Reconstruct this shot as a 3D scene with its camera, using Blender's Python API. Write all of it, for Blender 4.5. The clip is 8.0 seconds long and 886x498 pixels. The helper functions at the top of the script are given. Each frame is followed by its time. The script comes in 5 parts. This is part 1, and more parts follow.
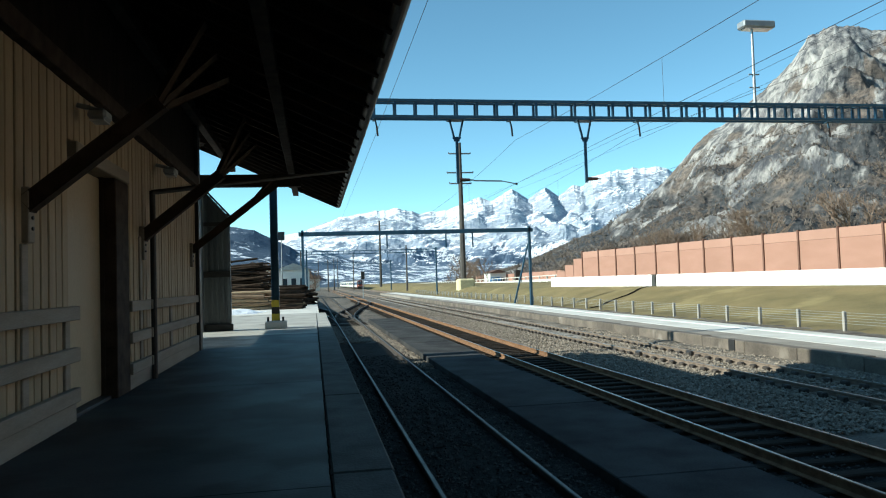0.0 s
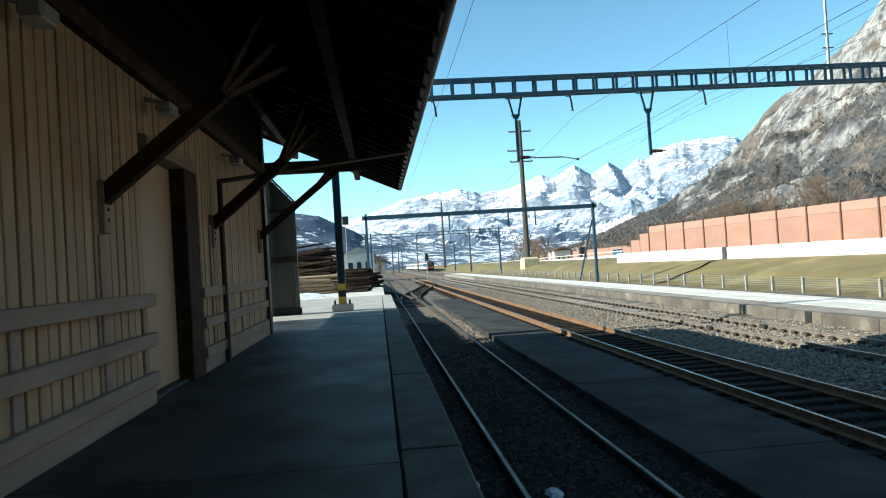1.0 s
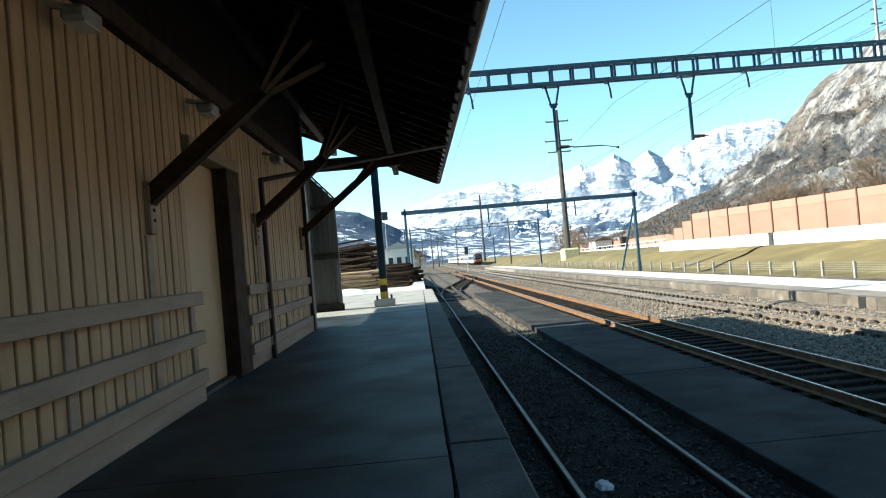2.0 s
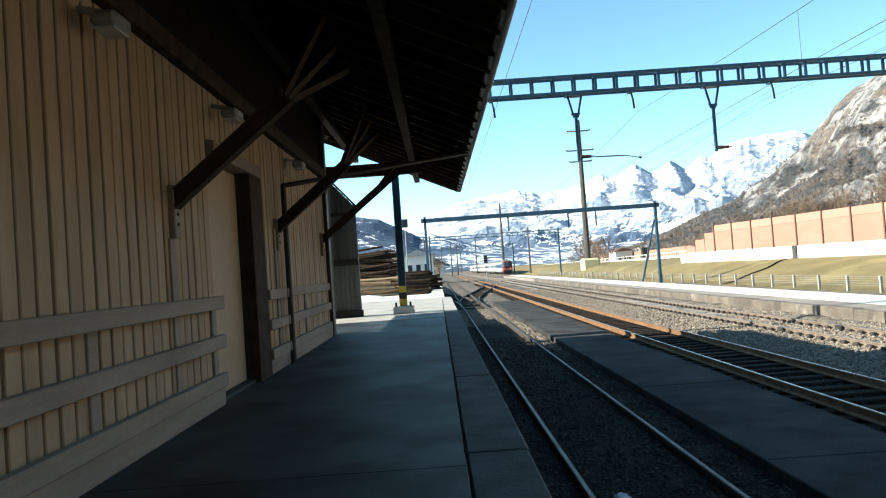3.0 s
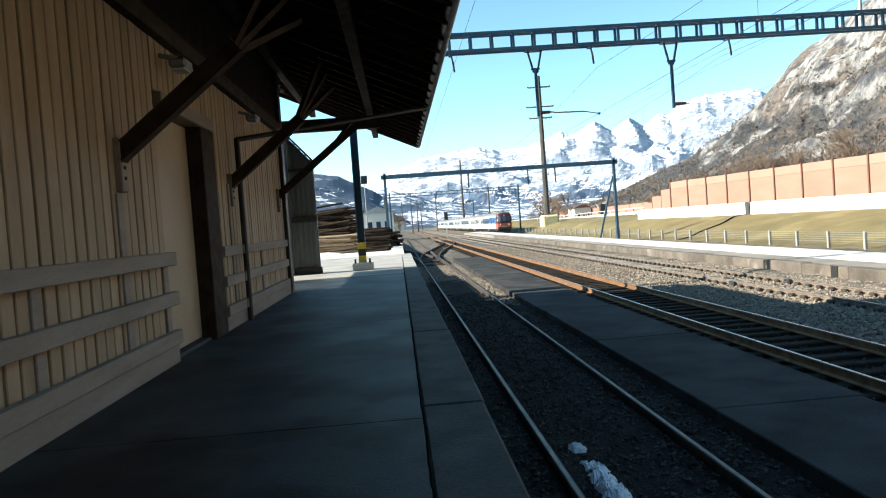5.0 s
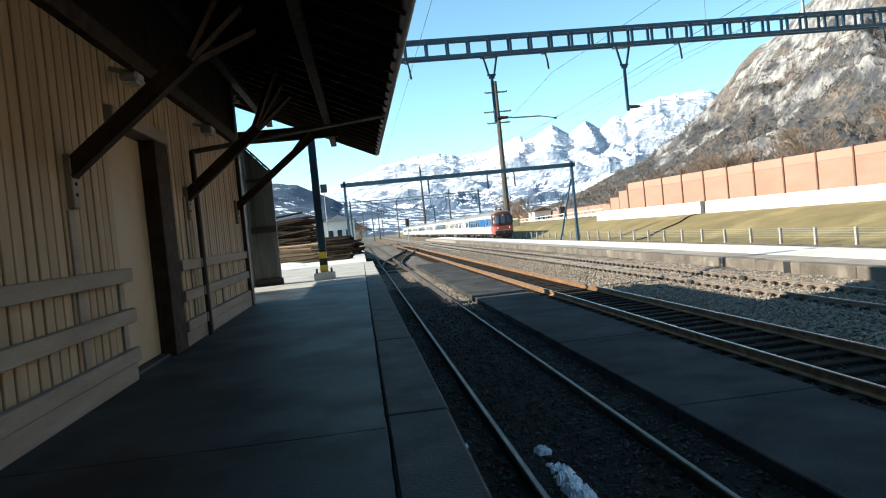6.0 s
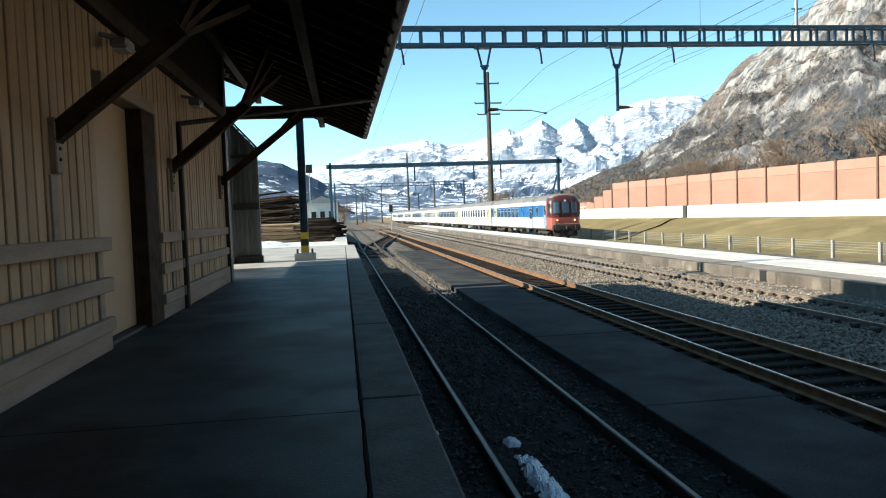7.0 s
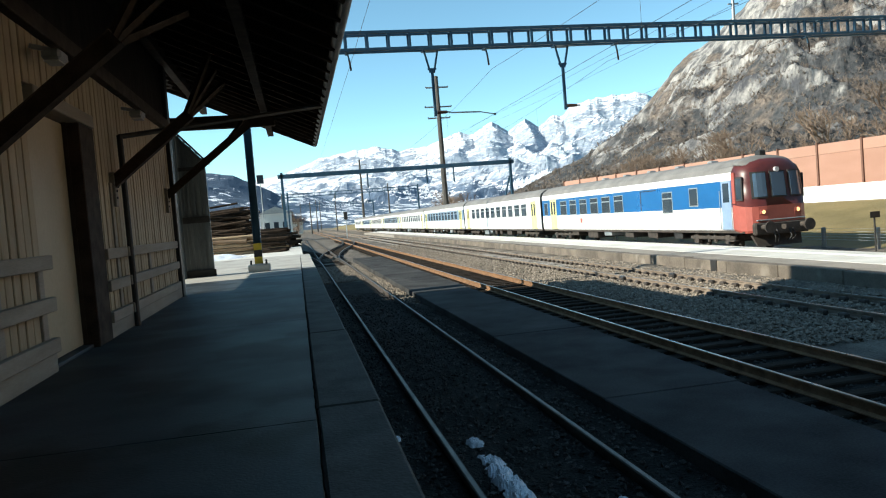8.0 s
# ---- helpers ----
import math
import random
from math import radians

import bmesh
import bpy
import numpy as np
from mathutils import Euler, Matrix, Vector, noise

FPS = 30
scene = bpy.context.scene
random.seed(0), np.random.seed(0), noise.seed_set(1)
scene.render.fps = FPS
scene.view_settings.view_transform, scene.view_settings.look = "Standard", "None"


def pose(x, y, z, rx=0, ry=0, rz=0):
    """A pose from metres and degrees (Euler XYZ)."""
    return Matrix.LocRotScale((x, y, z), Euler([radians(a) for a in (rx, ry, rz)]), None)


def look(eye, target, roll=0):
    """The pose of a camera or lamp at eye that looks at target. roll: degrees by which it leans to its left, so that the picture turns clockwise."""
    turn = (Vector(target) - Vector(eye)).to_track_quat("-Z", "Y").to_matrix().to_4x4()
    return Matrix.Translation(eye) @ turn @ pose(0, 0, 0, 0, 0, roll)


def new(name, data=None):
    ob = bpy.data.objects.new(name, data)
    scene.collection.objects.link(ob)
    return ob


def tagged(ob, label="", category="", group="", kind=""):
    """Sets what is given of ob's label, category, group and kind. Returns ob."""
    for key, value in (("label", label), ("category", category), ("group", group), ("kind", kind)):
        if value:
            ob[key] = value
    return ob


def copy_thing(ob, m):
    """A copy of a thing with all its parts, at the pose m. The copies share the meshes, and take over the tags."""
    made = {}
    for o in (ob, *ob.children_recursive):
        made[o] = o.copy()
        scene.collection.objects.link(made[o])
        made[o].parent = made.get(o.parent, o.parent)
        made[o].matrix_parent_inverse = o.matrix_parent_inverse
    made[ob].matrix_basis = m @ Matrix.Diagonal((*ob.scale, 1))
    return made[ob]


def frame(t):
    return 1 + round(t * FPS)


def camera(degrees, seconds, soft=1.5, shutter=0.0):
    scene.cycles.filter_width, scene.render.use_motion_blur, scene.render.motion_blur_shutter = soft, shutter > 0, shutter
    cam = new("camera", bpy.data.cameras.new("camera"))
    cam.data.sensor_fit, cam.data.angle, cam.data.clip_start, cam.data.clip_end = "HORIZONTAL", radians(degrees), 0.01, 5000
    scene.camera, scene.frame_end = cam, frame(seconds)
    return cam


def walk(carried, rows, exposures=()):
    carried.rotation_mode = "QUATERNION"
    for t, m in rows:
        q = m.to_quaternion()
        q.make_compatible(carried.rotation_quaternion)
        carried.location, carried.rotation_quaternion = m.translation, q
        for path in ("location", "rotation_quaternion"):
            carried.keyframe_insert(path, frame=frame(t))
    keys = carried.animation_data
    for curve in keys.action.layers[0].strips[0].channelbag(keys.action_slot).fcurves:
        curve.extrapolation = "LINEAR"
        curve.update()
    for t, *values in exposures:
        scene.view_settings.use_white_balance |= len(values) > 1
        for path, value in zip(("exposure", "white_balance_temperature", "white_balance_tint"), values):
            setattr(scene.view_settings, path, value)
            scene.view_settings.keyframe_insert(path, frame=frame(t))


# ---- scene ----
cam = camera(62.3, 8.0, soft=1.1)
# seconds, eye, yaw, pitch, roll
PATH = [
    (0.0, -0.087, -0.789, 1.386, -10.00, 2.46, 1.86),
    (0.5, -0.088, -0.822, 1.372, -7.48, 2.11, 6.20),
    (1.0, -0.068, -0.791, 1.366, -5.01, 1.16, 3.53),
    (1.5, -0.080, -0.756, 1.357, -3.15, 0.60, 4.77),
    (3.0, -0.111, -0.719, 1.357, -0.41, 1.63, 4.01),
    (3.5, -0.101, -0.732, 1.349, -0.83, 0.98, 4.16),
    (4.0, -0.096, -0.713, 1.341, -1.74, -0.33, 4.83),
    (5.5, -0.061, -0.665, 1.330, -4.76, -2.19, 4.50),
    (6.0, -0.055, -0.693, 1.349, -6.51, -1.74, 5.69),
    (6.5, -0.068, -0.680, 1.336, -7.92, -2.33, 1.62),
    (7.0, -0.067, -0.723, 1.353, -7.81, -2.73, 2.09),
    (7.5, -0.047, -0.694, 1.326, -9.55, -2.92, 3.91),
    (8.0, -0.022, -0.673, 1.319, -11.29, -2.58, 4.59),
]
EXPOSURES = [(0.0, 0.68, 6120, -4), (0.5, 0.77, 6170, -3), (1.0, 0.93, 6270, -2), (1.5, 1.15, 6420, -1), (3.0, 1.35, 6620, 3), (4.0, 1.35, 6620, 3),
             (5.5, 1.25, 6720, 5), (6.5, 1.11, 6670, 5), (7.0, 1.05, 6670, 4), (8.0, 0.87, 6620, 2)]
walk(cam, [(t, pose(x, y, z, 90 + pitch, roll, yaw)) for t, x, y, z, yaw, pitch, roll in PATH], EXPOSURES)

# ---- light ----
SUN_WAY = Vector((1.71, 0.09, -1.0)).normalized()
world = bpy.data.worlds.new("world")
scene.world = world
world.use_nodes = True
sky = world.node_tree.nodes.new("ShaderNodeTexSky")
sky.sky_type, sky.sun_disc = "NISHITA", False
sky.sun_elevation, sky.sun_rotation = math.asin(-SUN_WAY.z), math.atan2(-SUN_WAY.x, -SUN_WAY.y)
sky.altitude, sky.air_density, sky.dust_density, sky.ozone_density = 500, 0.65, 0.0, 0.2
back = world.node_tree.nodes["Background"]
back.inputs["Strength"].default_value = 0.128
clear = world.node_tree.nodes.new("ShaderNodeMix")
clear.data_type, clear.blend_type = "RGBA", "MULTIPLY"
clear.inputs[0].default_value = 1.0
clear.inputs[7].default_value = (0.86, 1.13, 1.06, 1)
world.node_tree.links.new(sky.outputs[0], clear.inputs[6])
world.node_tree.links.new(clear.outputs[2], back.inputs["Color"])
sun = new("sun", bpy.data.lights.new("sun", "SUN"))
sun.data.energy, sun.data.angle, sun.data.color = 5.0, radians(0.53), (1.0, 0.93, 0.84)
sun.matrix_world = look((0, 0, 60), Vector((0, 0, 60)) + SUN_WAY)


# ---- materials ----
def mat(name, a, b=None, rough=0.8, metal=0.0, scale=4.0, fine=60.0, bump=0.15, depth=0.01, stretch=(1, 1, 1), island=0.0, spec=0.5, stain=None):
    """A surface between two colours, mixed at two scales, with fine relief. stretch: grain direction; island: shift from piece to piece."""
    m = bpy.data.materials.new(name)
    m.use_nodes = True
    nt = m.node_tree
    n, link = nt.nodes, nt.links.new
    p = n["Principled BSDF"]
    p.inputs["Metallic"].default_value, p.inputs["Specular IOR Level"].default_value = metal, spec
    b = b or tuple(c * 0.7 for c in a)
    geo = n.new("ShaderNodeNewGeometry")
    grain = n.new("ShaderNodeMapping")
    grain.inputs["Scale"].default_value = stretch
    link(geo.outputs["Position"], grain.inputs[0])
    big, small = n.new("ShaderNodeTexNoise"), n.new("ShaderNodeTexNoise")
    for t, sc, det in ((big, scale, 5), (small, fine, 3)):
        t.inputs["Scale"].default_value, t.inputs["Detail"].default_value = sc, det
        link(grain.outputs[0], t.inputs["Vector"])
    mix = n.new("ShaderNodeMath")
    mix.operation = "MULTIPLY_ADD"
    link(big.outputs[0], mix.inputs[0])
    mix.inputs[1].default_value = 0.65
    half = n.new("ShaderNodeMath")
    half.operation = "MULTIPLY"
    half.inputs[1].default_value = 0.35
    link(small.outputs[0], half.inputs[0])
    link(half.outputs[0], mix.inputs[2])
    ramp = n.new("ShaderNodeValToRGB")
    ramp.color_ramp.elements[0].position, ramp.color_ramp.elements[1].position = 0.36, 0.64
    ramp.color_ramp.elements[0].color, ramp.color_ramp.elements[1].color = (*b, 1), (*a, 1)
    link(mix.outputs[0], ramp.inputs[0])
    out = ramp.outputs[0]
    if stain:
        spots = n.new("ShaderNodeTexNoise")
        spots.inputs["Scale"].default_value, spots.inputs["Detail"].default_value = stain[1], 8
        link(geo.outputs["Position"], spots.inputs["Vector"])
        sr = n.new("ShaderNodeValToRGB")
        sr.color_ramp.elements[0].position, sr.color_ramp.elements[1].position = stain[2], stain[2] + 0.1
        link(spots.outputs[0], sr.inputs[0])
        mx = n.new("ShaderNodeMix")
        mx.data_type = "RGBA"
        link(sr.outputs[0], mx.inputs[0])
        link(out, mx.inputs[6])
        mx.inputs[7].default_value = (*stain[0], 1)
        out = mx.outputs[2]
    if island:
        info = n.new("ShaderNodeObjectInfo")
        isl = n.new("ShaderNodeMath")
        isl.operation = "ADD"
        link(info.outputs["Random"], isl.inputs[0])
        link(geo.outputs["Random Per Island"], isl.inputs[1])
        mr = n.new("ShaderNodeMapRange")
        mr.inputs[1].default_value, mr.inputs[2].default_value = 0, 2
        mr.inputs[3].default_value, mr.inputs[4].default_value = 1 - island, 1 + island
        link(isl.outputs[0], mr.inputs[0])
        hsv = n.new("ShaderNodeHueSaturation")
        link(mr.outputs[0], hsv.inputs["Value"])
        link(out, hsv.inputs["Color"])
        out = hsv.outputs[0]
    link(out, p.inputs["Base Color"])
    rr = n.new("ShaderNodeMapRange")
    rr.inputs[3].default_value, rr.inputs[4].default_value = min(1, rough + 0.1), max(0.02, rough - 0.12)
    link(big.outputs[0], rr.inputs[0])
    link(rr.outputs[0], p.inputs["Roughness"])
    if bump:
        bp = n.new("ShaderNodeBump")
        bp.inputs["Strength"].default_value, bp.inputs["Distance"].default_value = bump, depth
        link(small.outputs[0], bp.inputs["Height"])
        link(bp.outputs[0], p.inputs["Normal"])
    return m


def glass(name, tint, rough=0.05):
    m = bpy.data.materials.new(name)
    m.use_nodes = True
    p = m.node_tree.nodes["Principled BSDF"]
    p.inputs["Base Color"].default_value = (*tint, 1)
    p.inputs["Roughness"].default_value, p.inputs["Specular IOR Level"].default_value = rough, 0.8
    return m


def glow(name, colour, strength):
    m = bpy.data.materials.new(name)
    m.use_nodes = True
    p = m.node_tree.nodes["Principled BSDF"]
    p.inputs["Emission Color"].default_value, p.inputs["Emission Strength"].default_value = (*colour, 1), strength
    p.inputs["Base Color"].default_value = (*colour, 1)
    return m


def mountain_mat(name, snow, rock_a, rock_b, wood_a, wood_b, tree_top, snow_low, cover, size, strata=(1, 1, 0.5), ragged=0.9):
    """Rock with woods below and snow where the slope is gentle; snow_low and tree_top are heights in metres."""
    m = bpy.data.materials.new(name)
    m.use_nodes = True
    nt = m.node_tree
    n, link = nt.nodes, nt.links.new
    p = n["Principled BSDF"]
    p.inputs["Roughness"].default_value, p.inputs["Specular IOR Level"].default_value = 0.95, 0.1
    geo = n.new("ShaderNodeNewGeometry")
    xyz, nrm = n.new("ShaderNodeSeparateXYZ"), n.new("ShaderNodeSeparateXYZ")
    link(geo.outputs["Position"], xyz.inputs[0])
    link(geo.outputs["Normal"], nrm.inputs[0])

    def noise_of(scale, detail, stretch=(1, 1, 1)):
        mp = n.new("ShaderNodeMapping")
        mp.inputs["Scale"].default_value = stretch
        link(geo.outputs["Position"], mp.inputs[0])
        t = n.new("ShaderNodeTexNoise")
        t.inputs["Scale"].default_value, t.inputs["Detail"].default_value, t.inputs["Roughness"].default_value = scale, detail, 0.65
        link(mp.outputs[0], t.inputs["Vector"])
        return t.outputs[0]

    def maths(op, x, y):
        t = n.new("ShaderNodeMath")
        t.operation = op
        for i, v in enumerate((x, y)):
            if isinstance(v, (int, float)):
                t.inputs[i].default_value = v
            else:
                link(v, t.inputs[i])
        return t.outputs[0]

    def step(v, lo, hi):
        t = n.new("ShaderNodeMapRange")
        t.interpolation_type = "SMOOTHSTEP"
        t.inputs[1].default_value, t.inputs[2].default_value = lo, hi
        link(v, t.inputs[0])
        return t.outputs[0]

    def blend(f, x, y):
        t = n.new("ShaderNodeMix")
        t.data_type = "RGBA"
        link(f, t.inputs[0])
        for i, v in ((6, x), (7, y)):
            if isinstance(v, tuple):
                t.inputs[i].default_value = (*v, 1)
            else:
                link(v, t.inputs[i])
        return t.outputs[2]

    broad, mid, tiny = noise_of(3 / size, 6), noise_of(14 / size, 8, strata), noise_of(90 / size, 6)
    rock = blend(step(mid, 0.35, 0.65), rock_b, rock_a)
    wood = blend(step(tiny, 0.35, 0.65), wood_b, wood_a)
    high = maths("ADD", xyz.outputs[2], maths("MULTIPLY", maths("SUBTRACT", mid, 0.5), tree_top * 0.9))
    col = blend(step(high, tree_top * 0.75, tree_top * 1.15), wood, rock)
    flat = maths("ADD", nrm.outputs[2], maths("MULTIPLY", maths("SUBTRACT", mid, 0.5), ragged))
    flat = maths("ADD", flat, maths("MULTIPLY", maths("SUBTRACT", broad, 0.5), 0.8))
    white = maths("MULTIPLY", step(flat, 1 - cover, 1.06 - cover), step(high, snow_low * 0.7, snow_low * 1.2))
    col = blend(white, col, snow)
    link(col, p.inputs["Base Color"])
    bp = n.new("ShaderNodeBump")
    bp.inputs["Strength"].default_value, bp.inputs["Distance"].default_value = 0.8, size * 0.012
    link(tiny, bp.inputs["Height"])
    link(bp.outputs[0], p.inputs["Normal"])
    return m


def cliff_mat(name):
    """Pale limestone ribs that run down the slope, dark clefts, and brown leafless woods between and below them."""
    m = bpy.data.materials.new(name)
    m.use_nodes = True
    nt = m.node_tree
    n, link = nt.nodes, nt.links.new
    p = n["Principled BSDF"]
    p.inputs["Roughness"].default_value, p.inputs["Specular IOR Level"].default_value = 0.95, 0.1
    geo = n.new("ShaderNodeNewGeometry")

    def along(direction):
        t = n.new("ShaderNodeVectorMath")
        t.operation = "DOT_PRODUCT"
        link(geo.outputs["Position"], t.inputs[0])
        t.inputs[1].default_value = direction
        return t.outputs["Value"]

    def maths(op, x, y, clamp=False):
        t = n.new("ShaderNodeMath")
        t.operation, t.use_clamp = op, clamp
        for i, v in enumerate((x, y)):
            if isinstance(v, (int, float)):
                t.inputs[i].default_value = v
            else:
                link(v, t.inputs[i])
        return t.outputs[0]

    def step(v, lo, hi):
        t = n.new("ShaderNodeMapRange")
        t.interpolation_type = "SMOOTHSTEP"
        t.inputs[1].default_value, t.inputs[2].default_value = lo, hi
        link(v, t.inputs[0])
        return t.outputs[0]

    def blend(f, x, y):
        t = n.new("ShaderNodeMix")
        t.data_type = "RGBA"
        link(f, t.inputs[0])
        for i, v in ((6, x), (7, y)):
            if isinstance(v, tuple):
                t.inputs[i].default_value = (*v, 1)
            else:
                link(v, t.inputs[i])
        return t.outputs[2]

    rib = Vector((0.55, 0.45, 0.70)).normalized()
    across = rib.cross(Vector((0, 0, 1))).normalized()
    flow = n.new("ShaderNodeCombineXYZ")
    for i, (d, k) in enumerate(((rib, 0.38), (across, 1.0), (rib.cross(across), 1.0))):
        link(maths("MULTIPLY", along(d), k), flow.inputs[i])

    def noise_of(vector, scale, detail, rough=0.6):
        t = n.new("ShaderNodeTexNoise")
        t.inputs["Scale"].default_value, t.inputs["Detail"].default_value, t.inputs["Roughness"].default_value = scale, detail, rough
        link(vector, t.inputs["Vector"])
        return t.outputs[0]

    ribs, cracks = noise_of(flow.outputs[0], 0.016, 9, 0.66), noise_of(flow.outputs[0], 0.07, 7, 0.7)
    tufts, stands = noise_of(geo.outputs["Position"], 0.22, 6, 0.7), noise_of(geo.outputs["Position"], 0.018, 4)
    # rock prevails above a line that climbs towards the higher part of the ridge
    line = maths("ADD", along((0, 0, 1)), maths("MULTIPLY", maths("SUBTRACT", along((1, 0, 0)), 598), -0.33))
    bias = maths("SUBTRACT", maths("MULTIPLY", step(line, -60, 300), 0.36), 0.22)
    bare = step(maths("ADD", ribs, bias), 0.50, 0.565)
    rock = blend(step(cracks, 0.36, 0.66), (0.078, 0.079, 0.087), (0.43, 0.405, 0.375))
    wood = blend(step(tufts, 0.35, 0.65), (0.085, 0.072, 0.065), (0.21, 0.17, 0.14))
    dark = maths("ADD", stands, maths("MULTIPLY", maths("SUBTRACT", 560, along((1, 0, 0))), 0.0005))
    wood = blend(step(dark, 0.48, 0.60), wood, blend(step(tufts, 0.3, 0.7), (0.040, 0.045, 0.05), (0.095, 0.092, 0.092)))
    link(blend(bare, wood, rock), p.inputs["Base Color"])
    bp = n.new("ShaderNodeBump")
    bp.inputs["Strength"].default_value, bp.inputs["Distance"].default_value = 0.9, 5.0
    link(maths("ADD", cracks, maths("MULTIPLY", tufts, 0.25)), bp.inputs["Height"])
    link(bp.outputs[0], p.inputs["Normal"])
    return m


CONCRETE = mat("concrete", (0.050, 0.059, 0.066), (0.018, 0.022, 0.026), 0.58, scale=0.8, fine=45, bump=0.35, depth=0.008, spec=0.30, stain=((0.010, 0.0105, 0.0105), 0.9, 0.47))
SEAM = mat("black joint dirt", (0.012, 0.011, 0.010), (0.006, 0.006, 0.006), 1.0, spec=0.0, bump=0.0)
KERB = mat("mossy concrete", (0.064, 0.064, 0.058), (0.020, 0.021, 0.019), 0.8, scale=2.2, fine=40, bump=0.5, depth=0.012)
# sunlit copy of the platform concrete, for the part past the canopy's shade
LIT_CONCRETE = mat("sunlit pale concrete", (0.40, 0.38, 0.34), (0.28, 0.265, 0.24), 0.85, scale=0.9, fine=40, bump=0.25, stain=((0.20, 0.19, 0.17), 0.7, 0.6))
GRIT = mat("grey-brown grit", (0.30, 0.265, 0.225), (0.18, 0.16, 0.135), 0.95, scale=0.8, fine=30, bump=0.5)
POST_GREY = mat("grey fence concrete", (0.36, 0.34, 0.30), (0.26, 0.245, 0.21), 0.9)
PALE = mat("pale concrete", (0.62, 0.60, 0.55), (0.46, 0.44, 0.40), 0.85, scale=0.8, fine=30, bump=0.2)
WHITE_WALL = mat("white render", (0.82, 0.81, 0.78), (0.70, 0.69, 0.66), 0.8, scale=0.5, fine=12, bump=0.15)
BALLAST = mat("ballast", (0.22, 0.19, 0.157), (0.06, 0.053, 0.045), 0.95, spec=0.15, scale=1.0, fine=22, bump=1.0, depth=0.05)
STONE = mat("ballast stone", (0.35, 0.295, 0.235), (0.10, 0.085, 0.07), 0.95, spec=0.15, scale=6, fine=60, bump=0.3, island=0.45)
# shaded copies of the ballast and its stones
SHADED_STONE = mat("shaded stone", (0.075, 0.07, 0.065), (0.018, 0.017, 0.016), 0.9, spec=0.15, scale=6, fine=60, bump=0.3, island=0.75)
DARK_BALLAST = mat("shaded ballast", (0.026, 0.024, 0.022), (0.008, 0.008, 0.007), 0.9, spec=0.1, scale=1.5, fine=24, bump=1.0, depth=0.05)
GRASS = mat("winter grass", (0.205, 0.155, 0.062), (0.125, 0.10, 0.038), 0.95, scale=0.35, fine=9, bump=0.6, depth=0.08, stain=((0.24, 0.19, 0.08), 0.25, 0.55))
EARTH = mat("valley ground", (0.16, 0.13, 0.09), (0.10, 0.09, 0.06), 0.95, scale=0.02, fine=2, bump=0.3, depth=0.1)
RUST = mat("rusty steel", (0.25, 0.145, 0.08), (0.13, 0.072, 0.042), 0.9, 0.0, spec=0.1, scale=5, fine=50)
RAIL_BROWN = mat("brake-dusted rail steel", (0.23, 0.185, 0.145), (0.14, 0.11, 0.088), 0.85, spec=0.15, scale=5, fine=50)
DULL_TOP = mat("dull worn steel", (0.17, 0.145, 0.12), (0.09, 0.075, 0.06), 0.5, 0.5, scale=3, fine=60, bump=0.05)
RAIL_TOP = mat("polished steel", (0.40, 0.38, 0.35), (0.22, 0.20, 0.18), 0.30, 1.0, scale=3, fine=60, bump=0.05)
SLEEPER = mat("concrete sleeper", (0.36, 0.33, 0.29), (0.25, 0.22, 0.19), 0.9, scale=3, fine=40, island=0.25)
OLD_SLEEPER = mat("wooden sleeper", (0.045, 0.035, 0.027), (0.018, 0.014, 0.011), 0.95, spec=0.08, scale=4, fine=40, stretch=(1, 8, 8), island=0.4)
CREAM = mat("cream boards", (0.46, 0.345, 0.205), (0.35, 0.26, 0.155), 0.7, scale=1.5, fine=26, stretch=(3, 3, 0.4), island=0.10)
DOOR = mat("cream door", (0.48, 0.37, 0.23), (0.41, 0.315, 0.19), 0.55, scale=1.0, fine=20, bump=0.06)
GUARD = mat("grey guard board", (0.34, 0.285, 0.22), (0.24, 0.20, 0.155), 0.75, scale=2, fine=30, stretch=(3, 0.4, 3), island=0.12)
TIMBER = mat("dark stained timber", (0.062, 0.042, 0.029), (0.026, 0.018, 0.013), 0.8, spec=0.15, scale=2.5, fine=30, stretch=(2, 2, 2), island=0.2)
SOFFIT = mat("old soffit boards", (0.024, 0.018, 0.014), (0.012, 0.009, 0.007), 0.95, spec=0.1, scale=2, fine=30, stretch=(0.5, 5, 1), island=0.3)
TILE = mat("brown roof tile", (0.20, 0.11, 0.075), (0.11, 0.065, 0.05), 0.85, scale=3, fine=40, island=0.3)
METAL_DARK = mat("dark painted metal", (0.045, 0.042, 0.04), (0.025, 0.024, 0.023), 0.5, 0.3, scale=4, fine=50, bump=0.1)
MAST = mat("dark weathered mast", (0.085, 0.075, 0.065), (0.05, 0.045, 0.04), 0.7, scale=1, fine=20, bump=0.1)
TEAL = mat("blue-green painted steel", (0.05, 0.125, 0.19), (0.035, 0.085, 0.13), 0.5, 0.2, scale=3, fine=50, bump=0.1)
GALV = mat("galvanised steel", (0.42, 0.45, 0.46), (0.30, 0.32, 0.33), 0.5, 0.6, scale=3, fine=40, bump=0.08)
CORRUGATED = mat("weathered sheet metal", (0.17, 0.19, 0.19), (0.10, 0.115, 0.12), 0.6, 0.3, scale=1.5, fine=20, stretch=(2, 2, 0.3), bump=0.1)
YELLOW = mat("yellow paint", (0.75, 0.55, 0.06), (0.6, 0.42, 0.04), 0.6, scale=5, fine=50)
PANEL = mat("red-brown noise panel", (0.345, 0.19, 0.14), (0.30, 0.163, 0.118), 0.9, scale=0.4, fine=14, stretch=(1, 1, 3), bump=0.2, island=0.06)
